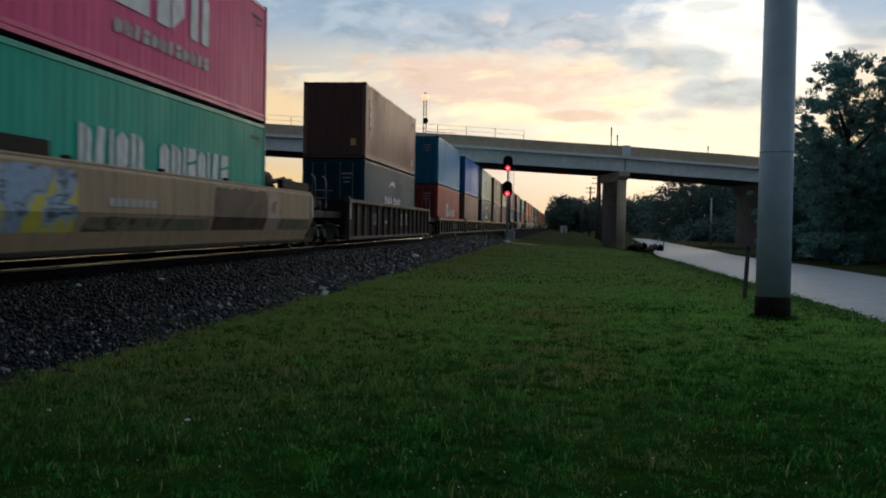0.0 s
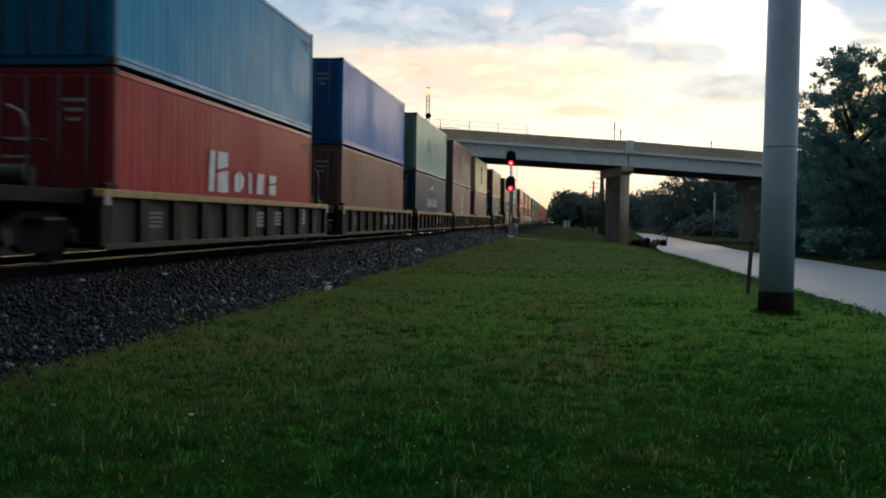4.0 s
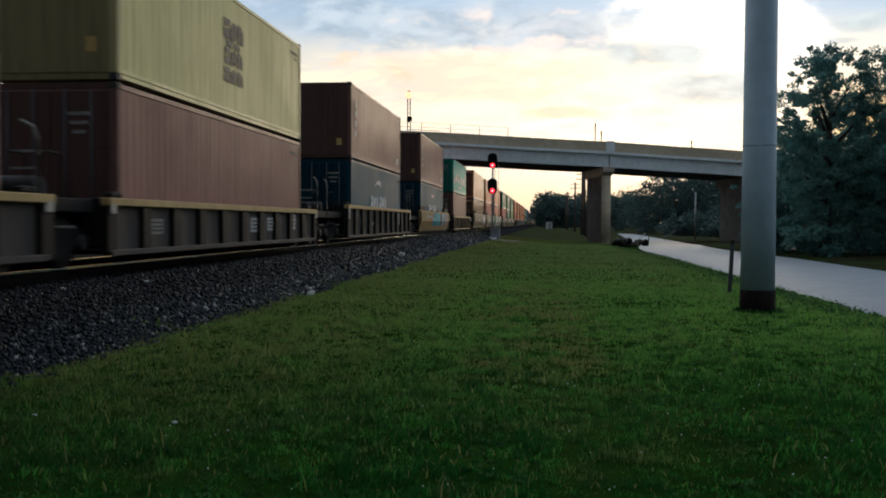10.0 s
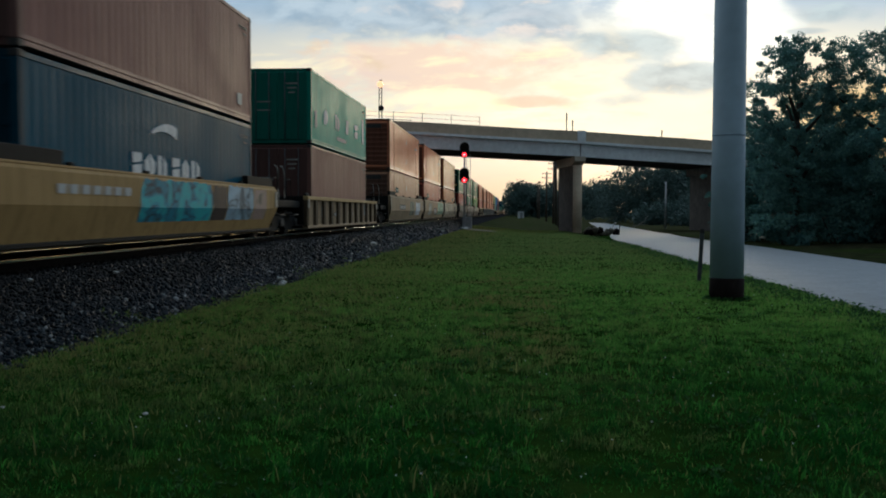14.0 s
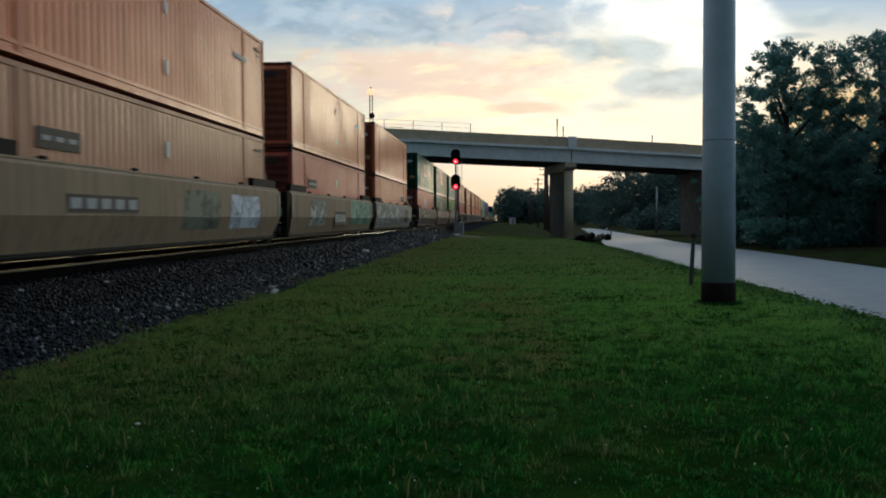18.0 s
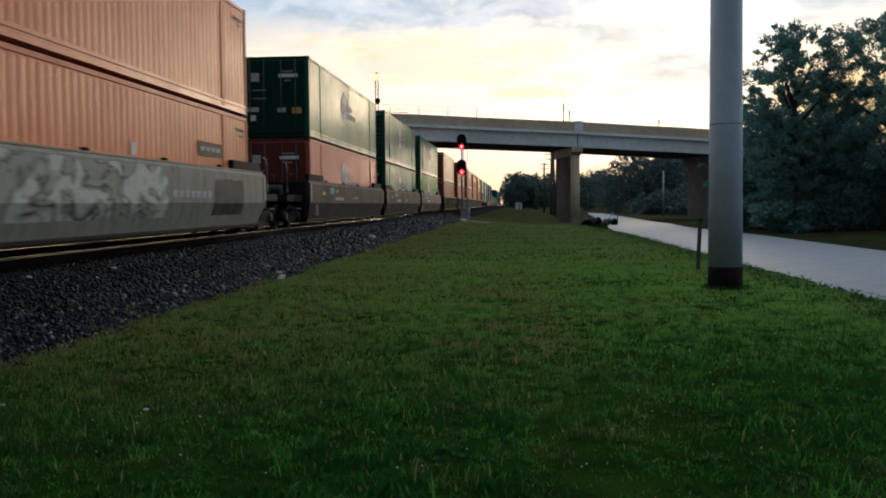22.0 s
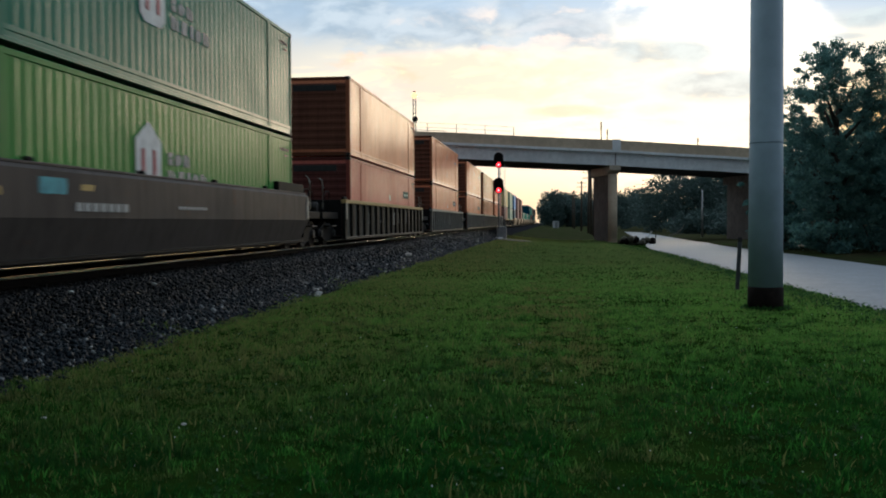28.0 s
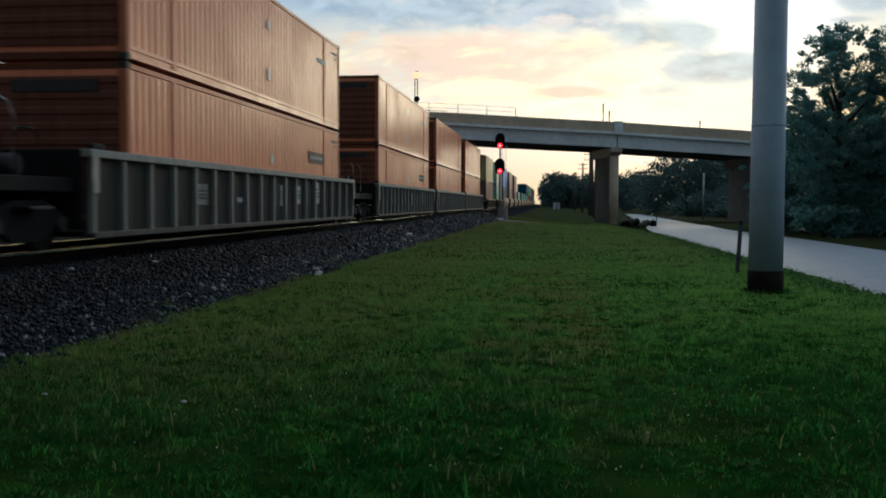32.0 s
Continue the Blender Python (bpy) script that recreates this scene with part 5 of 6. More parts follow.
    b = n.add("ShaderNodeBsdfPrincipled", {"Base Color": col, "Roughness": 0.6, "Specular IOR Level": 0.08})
    t = n.add("ShaderNodeBsdfTranslucent", {"Color": col})
    mixed = n.add("ShaderNodeMixShader", {0: 0.6, 1: b.outputs[0], 2: t.outputs[0]})
    n.add("ShaderNodeOutputMaterial", {"Surface": mixed.outputs[0]})
    return m


def bulk_mesh(name, verts, quads=None, tris=None):
    """A big mesh straight from arrays."""
    me = bpy.data.meshes.new(name)
    nq = 0 if quads is None else len(quads)
    nt = 0 if tris is None else len(tris)
    me.vertices.add(len(verts))
    me.vertices.foreach_set("co", np.asarray(verts, np.float32).ravel())
    loops = np.concatenate([a.ravel() for a in (quads, tris) if a is not None])
    me.loops.add(len(loops))
    me.loops.foreach_set("vertex_index", loops.astype(np.int32))
    me.polygons.add(nq + nt)
    starts = np.concatenate([np.arange(nq) * 4, nq * 4 + np.arange(nt) * 3]).astype(np.int32)
    me.polygons.foreach_set("loop_start", starts)
    me.update(calc_edges=True)
    return me


def heights(x, y):
    return np.array([ground_height(a, b) for a, b in zip(x, y)])


def build_grass():
    rng = np.random.default_rng(7)
    xs, ys, scale = [], [], []
    for y0, y1, count, size in ((4.3, 9, 215000, 0.85), (9, 15, 125000, 1.15), (15, 26, 80000, 1.75), (26, 48, 50000, 2.7), (48, 110, 36000, 4.6)):
        y = rng.uniform(y0, y1, count)
        x = rng.uniform(-5.95, 5.75, count)
        ragged = np.array([-5.28 - 0.75 * max(0.0, noise.noise((b * 0.45, 3.0, 1.0)) + 0.5 * noise.noise((b * 1.9, 8.0, 1.0))) for b in y])
        keep = (x > ragged) & (x > -0.66 * y - 0.5) & (x < 0.50 * y + 0.6)
        # thin out in soft clumps
        lump = np.array([0.3 * noise.noise((a * 0.9, b * 0.9, 2.0)) + 0.8 * noise.noise((a * 3.3, b * 3.3, 7.0)) + 0.5 * noise.noise((a * 9.5, b * 9.5, 1.0)) for a, b in zip(x, y)])
        keep &= rng.uniform(0, 1, count) < 0.66 + 1.15 * lump * np.clip((18 - y) / 8, 0.0, 1) + 0.30 * np.clip((y - 9) / 8, 0, 1)
        xs.append(x[keep])
        ys.append(y[keep])
        scale.append(np.full(keep.sum(), size))
    x, y, k = np.concatenate(xs), np.concatenate(ys), np.concatenate(scale)
    # loose tufts of longer blades
    m, per = 1700, 16
    ty = 4.6 * (19 / 4.6) ** rng.uniform(0, 1, m)
    tx = rng.uniform(-4.9, 5.3, m)
    keep = (tx > -0.62 * ty - 0.4) & (tx < 0.5 * ty + 0.5) & np.array([noise.noise((a * 0.8, b * 0.8, 31.0)) > -0.12 for a, b in zip(tx, ty)])
    tx, ty = np.repeat(tx[keep], per), np.repeat(ty[keep], per)
    wide = 0.03 + 0.002 * ty
    x = np.concatenate([x, tx + rng.normal(0, 1, len(tx)) * wide])
    y = np.concatenate([y, ty + rng.normal(0, 1, len(tx)) * wide])
    k = np.concatenate([k, np.full(len(tx), 1.35)])
    boost = np.ones(len(x))
    boost[-len(tx):] = rng.uniform(1.3, 2.3, len(tx))
    n = len(x)
    z = heights(x, y) - 0.01
    d = x - TRACK
    z = np.where(x < -5.25, np.maximum(z, np.maximum(-0.02, RAIL - 0.30 - (d - 2.35) * 0.53)), z)
    tall = np.array([max(0.35, 1 + 0.4 * noise.noise((a * 0.5, b * 0.5, 11.0)) + 0.6 * noise.noise((a * 3.4, b * 3.4, 4.0)) + (1.2 if b < 14 else 0.5) * noise.noise((a * 8.0, b * 8.0, 9.0))) for a, b in zip(x, y)])
    h = rng.uniform(0.018, 0.055, n) * boost * tall * (0.85 + 0.15 * k)
    h *= np.where(rng.uniform(0, 1, n) < 0.03, 1.7, 1.0)
    w = rng.uniform(0.0035, 0.0070, n) * k
    a = rng.uniform(0, 2 * np.pi, n)
    lean = rng.uniform(0.1, 0.9, n) * h
    la = rng.uniform(0, 2 * np.pi, n)
    cx, cy = np.cos(a) * w, np.sin(a) * w
    lx, ly = np.cos(la) * lean, np.sin(la) * lean
    v = np.empty((n, 5, 3), np.float32)
    v[:, 0] = np.stack([x - cx, y - cy, z], 1)
    v[:, 1] = np.stack([x + cx, y + cy, z], 1)
    v[:, 2] = np.stack([x + 0.35 * lx + 0.8 * cx, y + 0.35 * ly + 0.8 * cy, z + 0.62 * h], 1)
    v[:, 3] = np.stack([x + 0.35 * lx - 0.8 * cx, y + 0.35 * ly - 0.8 * cy, z + 0.62 * h], 1)
    v[:, 4] = np.stack([x + lx, y + ly, z + h], 1)
    o = np.arange(n)[:, None] * 5
    me = bulk_mesh("grass", v.reshape(-1, 3), o + np.array([0, 1, 2, 3]), o + np.array([3, 2, 4]))
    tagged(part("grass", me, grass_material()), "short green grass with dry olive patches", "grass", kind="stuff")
    # broad-leaved weeds in the lawn, and rank growth along the road's edge
    m = 5200
    y = 4.6 * (15 / 4.6) ** rng.uniform(0, 1, m)
    x = rng.uniform(-4.8, 5.3, m)
    keep = (x > -0.6 * y - 0.3) & (x < 0.5 * y + 0.4) & np.array([noise.noise((a * 0.9, b * 0.9, 21.0)) > 0.12 for a, b in zip(x, y)])
    x, y = x[keep], y[keep]
    size = rng.uniform(0.018, 0.034, len(x))
    m = 5200
    x = np.concatenate([x, rng.normal(5.45, 0.28, m)])
    y = np.concatenate([y, 11 * (95 / 11) ** rng.uniform(0, 1, m)])
    size = np.concatenate([size, rng.uniform(0.02, 0.05, m)])
    m = 110
    a, r = rng.uniform(0, 2 * np.pi, m), 0.32 + np.abs(rng.normal(0, 0.05, m))
    x = np.concatenate([x, 3.85 + r * np.cos(a)])
    y = np.concatenate([y, 17.5 + r * np.sin(a)])
    size = np.concatenate([size, rng.uniform(0.03, 0.075, m)])
    x = np.minimum(x, 5.95)
    per = 9
    z = heights(np.minimum(x, 5.3), y) + 0.4 * size
    X, Y, Z, S = (np.repeat(q, per) for q in (x, y, z, size))
    a = rng.uniform(0, 2 * np.pi, len(X))
    up = rng.uniform(0.1, 1.1, len(X))
    dx, dy = np.cos(a) * np.cos(up), np.sin(a) * np.cos(up)
    tip = np.stack([X + dx * S, Y + dy * S, Z + np.sin(up) * S], 1)
    root = np.stack([X, Y, Z - 0.3 * S], 1)
    side = np.stack([-np.sin(a) * S * 0.28, np.cos(a) * S * 0.28, 0.12 * S], 1)
    v = np.stack([root, 0.45 * root + 0.55 * tip + side, tip, 0.45 * root + 0.55 * tip - side], 1)
    weeds = bulk_mesh("weeds", v.reshape(-1, 3), np.arange(len(X) * 4).reshape(-1, 4))
    tagged(part("weeds", weeds, leaf_material("weed_leaves", (0.010, 0.050, 0.009), (0.05, 0.15, 0.030), 0.3)), "low dark broad-leaved weeds among the grass", "weeds", kind="stuff")
    # clover heads: tiny pale dots
    m = 170
    y = rng.uniform(5.2, 20, m)
    x = rng.uniform(-0.5, 0.45, m) * y
    keep = (x > -4.8) & (x < 5.2)
    x, y = x[keep], y[keep]
    z = heights(x, y) + rng.uniform(0.04, 0.08, len(x))
    r = rng.uniform(0.004, 0.008, len(x))
    v = np.empty((len(x), 6, 3))
    for i, d in enumerate(((1, 0, 0), (0, 1, 0), (-1, 0, 0), (0, -1, 0), (0, 0, 1), (0, 0, -1))):
        v[:, i] = np.stack([x, y, z], 1) + r[:, None] * np.array(d)
    o = np.arange(len(x))[:, None] * 6
    tris = np.concatenate([o + np.array(f) for f in ((0, 1, 4), (1, 2, 4), (2, 3, 4), (3, 0, 4), (1, 0, 5), (2, 1, 5), (3, 2, 5), (0, 3, 5))])
    tagged(part("clover_flowers", bulk_mesh("clover", v.reshape(-1, 3), None, tris), WHITE_MARK), "tiny white clover heads in the grass", "flowers", kind="stuff")


def build_stones():
    rng = np.random.default_rng(11)
    m, n = material("crushed_stone")
    rnd = n.add("ShaderNodeNewGeometry").outputs["Random Per Island"]
    f = n.noise(coords(n), 30.0, 4.0, 0.6)
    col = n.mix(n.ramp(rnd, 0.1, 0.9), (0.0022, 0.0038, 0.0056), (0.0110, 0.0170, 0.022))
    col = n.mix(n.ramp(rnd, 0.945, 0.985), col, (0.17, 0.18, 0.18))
    # oil, brake dust and painted-in car shade blacken stones between and beside the rails
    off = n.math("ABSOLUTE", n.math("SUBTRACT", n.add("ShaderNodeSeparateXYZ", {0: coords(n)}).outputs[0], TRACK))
    oily_shade = n.ramp(n.math("ADD", off, n.math("MULTIPLY", n.noise(coords(n), 1.5, 3.0), 0.5)), 3.3, 2.75)
    col = n.mix(n.math("MULTIPLY", oily_shade, 0.85), col, (0.004, 0.004, 0.004))
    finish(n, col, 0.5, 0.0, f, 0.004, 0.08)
    xs, ys, ks = [], [], []
    for y0, y1, count, k in ((5.5, 14, 23000, 0.80), (14, 26, 17000, 1.0), (26, 50, 10000, 1.6), (50, 95, 5000, 3.0)):
        ys.append(rng.uniform(y0, y1, count))
        xs.append(np.concatenate([rng.uniform(TRACK + 0.85, TRACK + 3.55, count - count // 6), rng.uniform(TRACK - 0.65, TRACK + 0.65, count // 6)]))
        ks.append(np.full(count, k))
    x, y, k = map(np.concatenate, (xs, ys, ks))
    d = x - TRACK
    z = np.where(d < 2.0, RAIL - 0.21, np.where(d < 2.35, RAIL - 0.21 - (d - 2.0) * 0.23, np.maximum(-0.02, RAIL - 0.30 - (d - 2.35) * 0.53))) + rng.uniform(-0.02, 0.025, len(x))
    stray = (d > 3.3)
    keep = ~stray | (rng.uniform(0, 1, len(x)) < 0.5)
    x, y, z, k = x[keep], y[keep], z[keep], k[keep]
    cnt = len(x)
    r = rng.uniform(0.018, 0.040, cnt) * k
    cube = np.array([(sx, sy, sz) for sx in (-1, 1) for sy in (-1, 1) for sz in (-1, 1)], float)
    v = cube[None] * rng.uniform(0.55, 1.15, (cnt, 8, 3)) * (r[:, None, None] * rng.uniform(0.7, 1.2, (cnt, 1, 3)))
    q = rng.normal(size=(cnt, 4))
    q /= np.linalg.norm(q, axis=1)[:, None]
    a, b, c, e = q.T
    R = np.stack([1 - 2 * (c * c + e * e), 2 * (b * c - a * e), 2 * (b * e + a * c), 2 * (b * c + a * e), 1 - 2 * (b * b + e * e), 2 * (c * e - a * b),
                  2 * (b * e - a * c), 2 * (c * e + a * b), 1 - 2 * (b * b + c * c)], 1).reshape(-1, 3, 3)
    v = np.einsum("nij,nkj->nki", R, v) + np.stack([x, y, z], 1)[:, None]
    o = np.arange(cnt)[:, None] * 8
    quads = np.concatenate([o + np.array(f_) for f_ in ((0, 1, 3, 2), (4, 6, 7, 5), (0, 4, 5, 1), (2, 3, 7, 6), (0, 2, 6, 4), (1, 5, 7, 3))])
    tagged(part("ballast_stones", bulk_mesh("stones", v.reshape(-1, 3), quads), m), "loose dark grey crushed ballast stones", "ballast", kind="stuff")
    # pale lumps at the edge of the bed
    pale = plain("pale_stone", (0.42, 0.41, 0.38), 0.8)
    for px, py, s in ((-5.68, 36.6, 0.13), (-5.12, 20.1, 0.08), (-5.30, 20.6, 0.06), (-5.02, 19.6, 0.07), (-2.87, 6.98, 0.022), (-4.1, 7.1, 0.02), (-6.4, 11.8, 0.035), (-6.3, 14.2, 0.04)):
        bm = bmesh.new()
        bmesh.ops.create_icosphere(bm, subdivisions=1, radius=s)
        for vv in bm.verts:
            vv.co = Vector((vv.co.x * 1.3, vv.co.y, vv.co.z * 0.6)) * (1 + 0.25 * noise.noise(vv.co * 9 / s * 0.2))
        dz = 0.0 if px > -5.2 else 0.55 * max(0, -5.2 - px)
        tagged(part("pale_stone", bm, pale, None, "", (px, py, dz + 0.4 * s + 0.02)), "small pale stone at the edge of the ballast", "stone")


LEAF = leaf_material("tree_leaves", (0.065, 0.160, 0.155), (0.165, 0.310, 0.245), 0.42)
LEAF_FAR = leaf_material("far_leaves", (0.044, 0.080, 0.072), (0.062, 0.102, 0.088), 0.30)
BARK = plain("bark", (0.06, 0.05, 0.04), 0.9, var=0.4, scale=7, bump=0.02)


def leaf_cloud(rng, centres, radii, per, size):
    """Loose leaves strewn round the clump centres."""
    n = len(centres)
    cnt = n * per
    c = np.repeat(np.asarray(centres), per, 0)
    rr = np.repeat(np.asarray(radii), per)
    p = rng.normal(size=(cnt, 3))
    p /= np.linalg.norm(p, axis=1)[:, None]
    p *= (rng.uniform(0, 1, cnt) ** 0.45)[:, None]
    p = c + p * rr[:, None] * np.array([1, 1, 0.7])
    u = rng.normal(size=(cnt, 3))
    u /= np.linalg.norm(u, axis=1)[:, None]
    w = np.cross(u, rng.normal(size=(cnt, 3)))
    w /= np.linalg.norm(w, axis=1)[:, None]
    s = rng.uniform(0.6, 1.3, cnt)[:, None] * size
    v = np.stack([p - u * s, p + w * s * 0.45, p + u * s, p - w * s * 0.45], 1)
    return v.reshape(-1, 3), np.arange(cnt * 4).reshape(-1, 4)


def tree(x, y, height, spread, seed, clumps=150, per=90, leaf=0.13, first=0.28, label="", name="tree"):
    rng = np.random.default_rng(seed)
    z = ground_height(5.3, y) - 0.05
    t = empty(name, (x, y, z))
    tagged(t, label or "leafy dark green tree with an open uneven crown", "tree", "trees beside the road")
    r0 = 0.02 * height + 0.08
    bend = rng.uniform(-0.4, 0.4, 2)
    trunk_top = 0.72 * height
    pts = [(bend[0] * (k / 5) ** 2, bend[1] * (k / 5) ** 2, trunk_top * k / 5) for k in range(6)]
    part("trunk", tube(pts, [r0 * 1.25, r0, r0 * 0.85, r0 * 0.65, r0 * 0.45, r0 * 0.22], 10), BARK, t, "rough dark trunk")
    tips = []
    for k in range(9):
        f = 0.35 + 0.6 * k / 9
        a = 2.4 * k + rng.uniform(-0.4, 0.4)
        base_ = Vector((bend[0] * f * f, bend[1] * f * f, trunk_top * f))
        reach = spread * rng.uniform(0.55, 0.95) * (1.1 - 0.4 * f)
        tip = base_ + Vector((math.cos(a) * reach, math.sin(a) * reach, height * rng.uniform(0.12, 0.30)))
        midp = base_.lerp(tip, 0.5) + Vector((0, 0, -0.05 * reach))
        part("limb", tube([base_, midp, tip], [r0 * 0.42, r0 * 0.26, r0 * 0.06], 7), BARK, t)
        tips += [tip, midp.lerp(tip, 0.5)]
    cs, rs = [], []
    lump = rng.normal(size=(16, 3))
    lump /= np.linalg.norm(lump, axis=1)[:, None]
    while len(cs) < clumps:
        p = rng.normal(size=3)
        p /= np.linalg.norm(p)
        rad = rng.uniform(0.25, 1.0) ** 0.5
        swell = 0.84 + 0.26 * max(0.0, (lump @ p).max() - 0.70) / 0.30
        c = np.array([p[0] * spread * rad * swell, p[1] * spread * rad * swell, height * (first + (1 - first) / 2) + p[2] * height * (1 - first) / 2 * rad * swell])
        gap = 0.4 * noise.noise((c[0] * 0.55 + seed, c[1] * 0.18, c[2] * 0.55)) + 0.9 * noise.noise((c[0] * 1.3, c[1] * 0.35 + seed, c[2] * 1.3))
        if gap < -0.22 + 0.27 * (p[2] > -0.25) - 0.26 * (rad > 0.82) * (p[2] > 0.2):
            continue
        cs.append(c)
        rs.append(rng.uniform(0.20, 0.50) * (spread / 3.4) ** 0.5)
    for tip in tips:
        cs.append(np.array(tip))
        rs.append(0.5)
    v, q = leaf_cloud(rng, cs, rs, per, leaf)
    part("crown", bulk_mesh("crown", v, q), LEAF, t, "dark leaves with gaps of sky")
    return t


def shrub(x, y, w, h, seed, leaf=0.12):
    rng = np.random.default_rng(seed)
    s = empty("shrub", (x, y, ground_height(5.3, y)))
    tagged(s, "dense dark shrub under the trees", "shrub", "shrubs beside the road")
    for k in range(4):
        a = k * 1.7
        part("stem", tube([(0, 0, 0), (0.25 * w * math.cos(a), 0.25 * w * math.sin(a), 0.6 * h)], [0.05, 0.02], 6), BARK, s)
    cs = [np.array([rng.uniform(-1, 1) * w / 2, rng.uniform(-1, 1) * w / 3, h * rng.uniform(0.1, 0.9)]) for _ in range(46)]
    v, q = leaf_cloud(rng, cs, [0.34 * min(w, h) * rng.uniform(0.5, 1) for _ in cs], 70, leaf)
    part("foliage", bulk_mesh("foliage", v, q), LEAF, s)


def far_woods(name, label, spots, seed, leaf):
    """Distant trees too many to count, one sheet of crowns."""
    rng = np.random.default_rng(seed)
    V, Q, o = [], [], 0
    for x, y, h, w in spots:
        n = 28
        z = -0.6
        p = rng.normal(size=(n, 3))
        p /= np.linalg.norm(p, axis=1)[:, None]
        p *= (rng.uniform(0.3, 1, n) ** 0.5)[:, None]
        cs = np.array([x, y, z + 0.52 * h]) + p * np.array([w, w * 0.7, 0.5 * h])
        v, q = leaf_cloud(rng, cs, rng.uniform(0.27, 0.45, n) * w, 34, 1.12 * leaf * rng.uniform(0.8, 1.2))
        V.append(v)
        Q.append(q + o)
        o += len(v)
    tagged(part(name, bulk_mesh(name, np.concatenate(V), np.concatenate(Q)), LEAF_FAR), label, "trees", kind="stuff")


def build_plants():
    tree(14.5, 50.5, 11.2, 2.65, 21, 640, 64, 0.085, 0.16)
    tree(19.0, 49.0, 12.0, 3.9, 22, 900, 64, 0.085, 0.18)
    tree(24.4, 51.0, 12.3, 4.2, 23, 800, 60, 0.09, 0.2)
    tree(30.5, 55.0, 12.6, 4.2, 24, 420, 70, 0.12, 0.2)
    tree(16.6, 55.5, 7.6, 3.0, 25, 420, 70, 0.10, 0.12, "low bushy tree in front of the house")
    tree(21.6, 56.5, 8.4, 3.4, 26, 420, 70, 0.10, 0.10, "low bushy tree in front of the house")
    tree(14.6, 61.5, 7.4, 2.6, 27, 320, 70, 0.11, 0.12)
    tree(19.0, 61.0, 7.4, 2.8, 28, 320, 70, 0.11, 0.10, "low bushy tree in front of the house")
    tree(26.6, 57.5, 8.6, 3.4, 29, 380, 70, 0.10, 0.10, "low bushy tree in front of the house")
    for k, (x, y, w, h) in enumerate(((13.6, 49, 2.6, 1.6), (16.4, 50, 2.8, 2.6), (18.8, 51, 3.0, 3.0), (13.4, 57, 2.6, 2.2), (21.0, 51, 3.2, 2.6), (23.5, 50, 3.2, 2.8), (26.5, 52, 3.4, 2.4), (29.5, 52, 3.6, 2.6))):
        shrub(x, y, w, h, 40 + k)
    rng = np.random.default_rng(5)
    spots = [(x, rng.uniform(178, 215), rng.uniform(10.5, 13.5) if x > 20.6 else 8.5, rng.uniform(3, 5)) for x in rng.uniform(19.5, 58, 90)]
    spots += [(rng.uniform(19, 26), rng.uniform(245, 285), rng.uniform(8, 11.5), rng.uniform(3, 4.5)) for _ in range(14)]
    spots += [(x, rng.uniform(135, 172), rng.uniform(2.5, 5.0), rng.uniform(3, 4.5)) for x in rng.uniform(22.5, 50, 30)]
    spots += [(rng.uniform(26, 60), rng.uniform(112, 150), rng.uniform(6, 9.5), rng.uniform(3, 5)) for _ in range(20)]
    spots += [(rng.uniform(30, 80), rng.uniform(62, 95), rng.uniform(5.5, 8), rng.uniform(3, 5)) for _ in range(20)]
    spots += [(rng.uniform(27, 75), rng.uniform(95, 135), rng.uniform(7, 9.5), rng.uniform(3.5, 5)) for _ in range(40)]
    # unseen trees added on the right to darken reflections and low sky light
    spots += [(rng.uniform(0.62 * yy + 9, 0.62 * yy + 34), yy, rng.uniform(8, 12), rng.uniform(3.5, 5)) for yy in rng.uniform(-30, 58, 34)]
    far_woods("roadside_woods", "dark woods beyond the bridge, with unseen trees added on the right", spots, 3, 0.26)
    spots = [(rng.uniform(-1, 40), rng.uniform(400, 520), rng.uniform(10, 17), rng.uniform(6, 9)) for _ in range(48)]
    far_woods("distant_woods", "far tree line at the end of the track", spots, 4, 0.6)
    spots = [(-30 - 9 * k + rng.uniform(-4, 4), rng.uniform(230, 300), rng.uniform(2.5, 4.5), rng.uniform(5, 8)) for k in range(34)]
    spots += [(40 + 10 * k + rng.uniform(-4, 4), rng.uniform(180, 260), rng.uniform(8, 12), rng.uniform(5, 8)) for k in range(18)]
    far_woods("horizon_woods", "low tree line across the fields", spots, 6, 0.5)


# ---------------------------------------------------------------- roadside and distance
WOOD_POLE = plain("weathered_pole_wood", (0.07, 0.055, 0.042), 0.85, var=0.3, scale=3)
BEIGE = plain("beige_render", (0.46, 0.38, 0.29), 0.8, var=0.1, scale=1.5)
ROOF = plain("grey_shingles", (0.09, 0.085, 0.08), 0.85, var=0.25, scale=5)
DIRT = plain("bare_dirt", (0.075, 0.07, 0.05), 0.9, var=0.25, scale=3)


def power_pole(x, y, h, lean=0.0):
    p = empty("power_pole", pose(x, y, ground_height(5.3, y), 0, lean))
    tagged(p, "tall wooden power pole with crossarm", "power pole", "power poles along the road")
    part("shaft", tube([(0, 0, -0.3), (0, 0, h)], [0.24, 0.17], 10), WOOD_POLE, p)
    for z in (h - 0.5, h - 1.5):
        part("crossarm", box(2.3, 0.11, 0.12, WOOD_POLE), None, p, "", (0, -0.17, z))
        for k in (-1.0, -0.35, 0.35, 1.0):
            part("insulator", tube_mesh([(0, 0, 0), (0, 0, 0.2)], 0.05, DARK_STEEL, 6), None, p, "", (k, -0.17, z + 0.06))


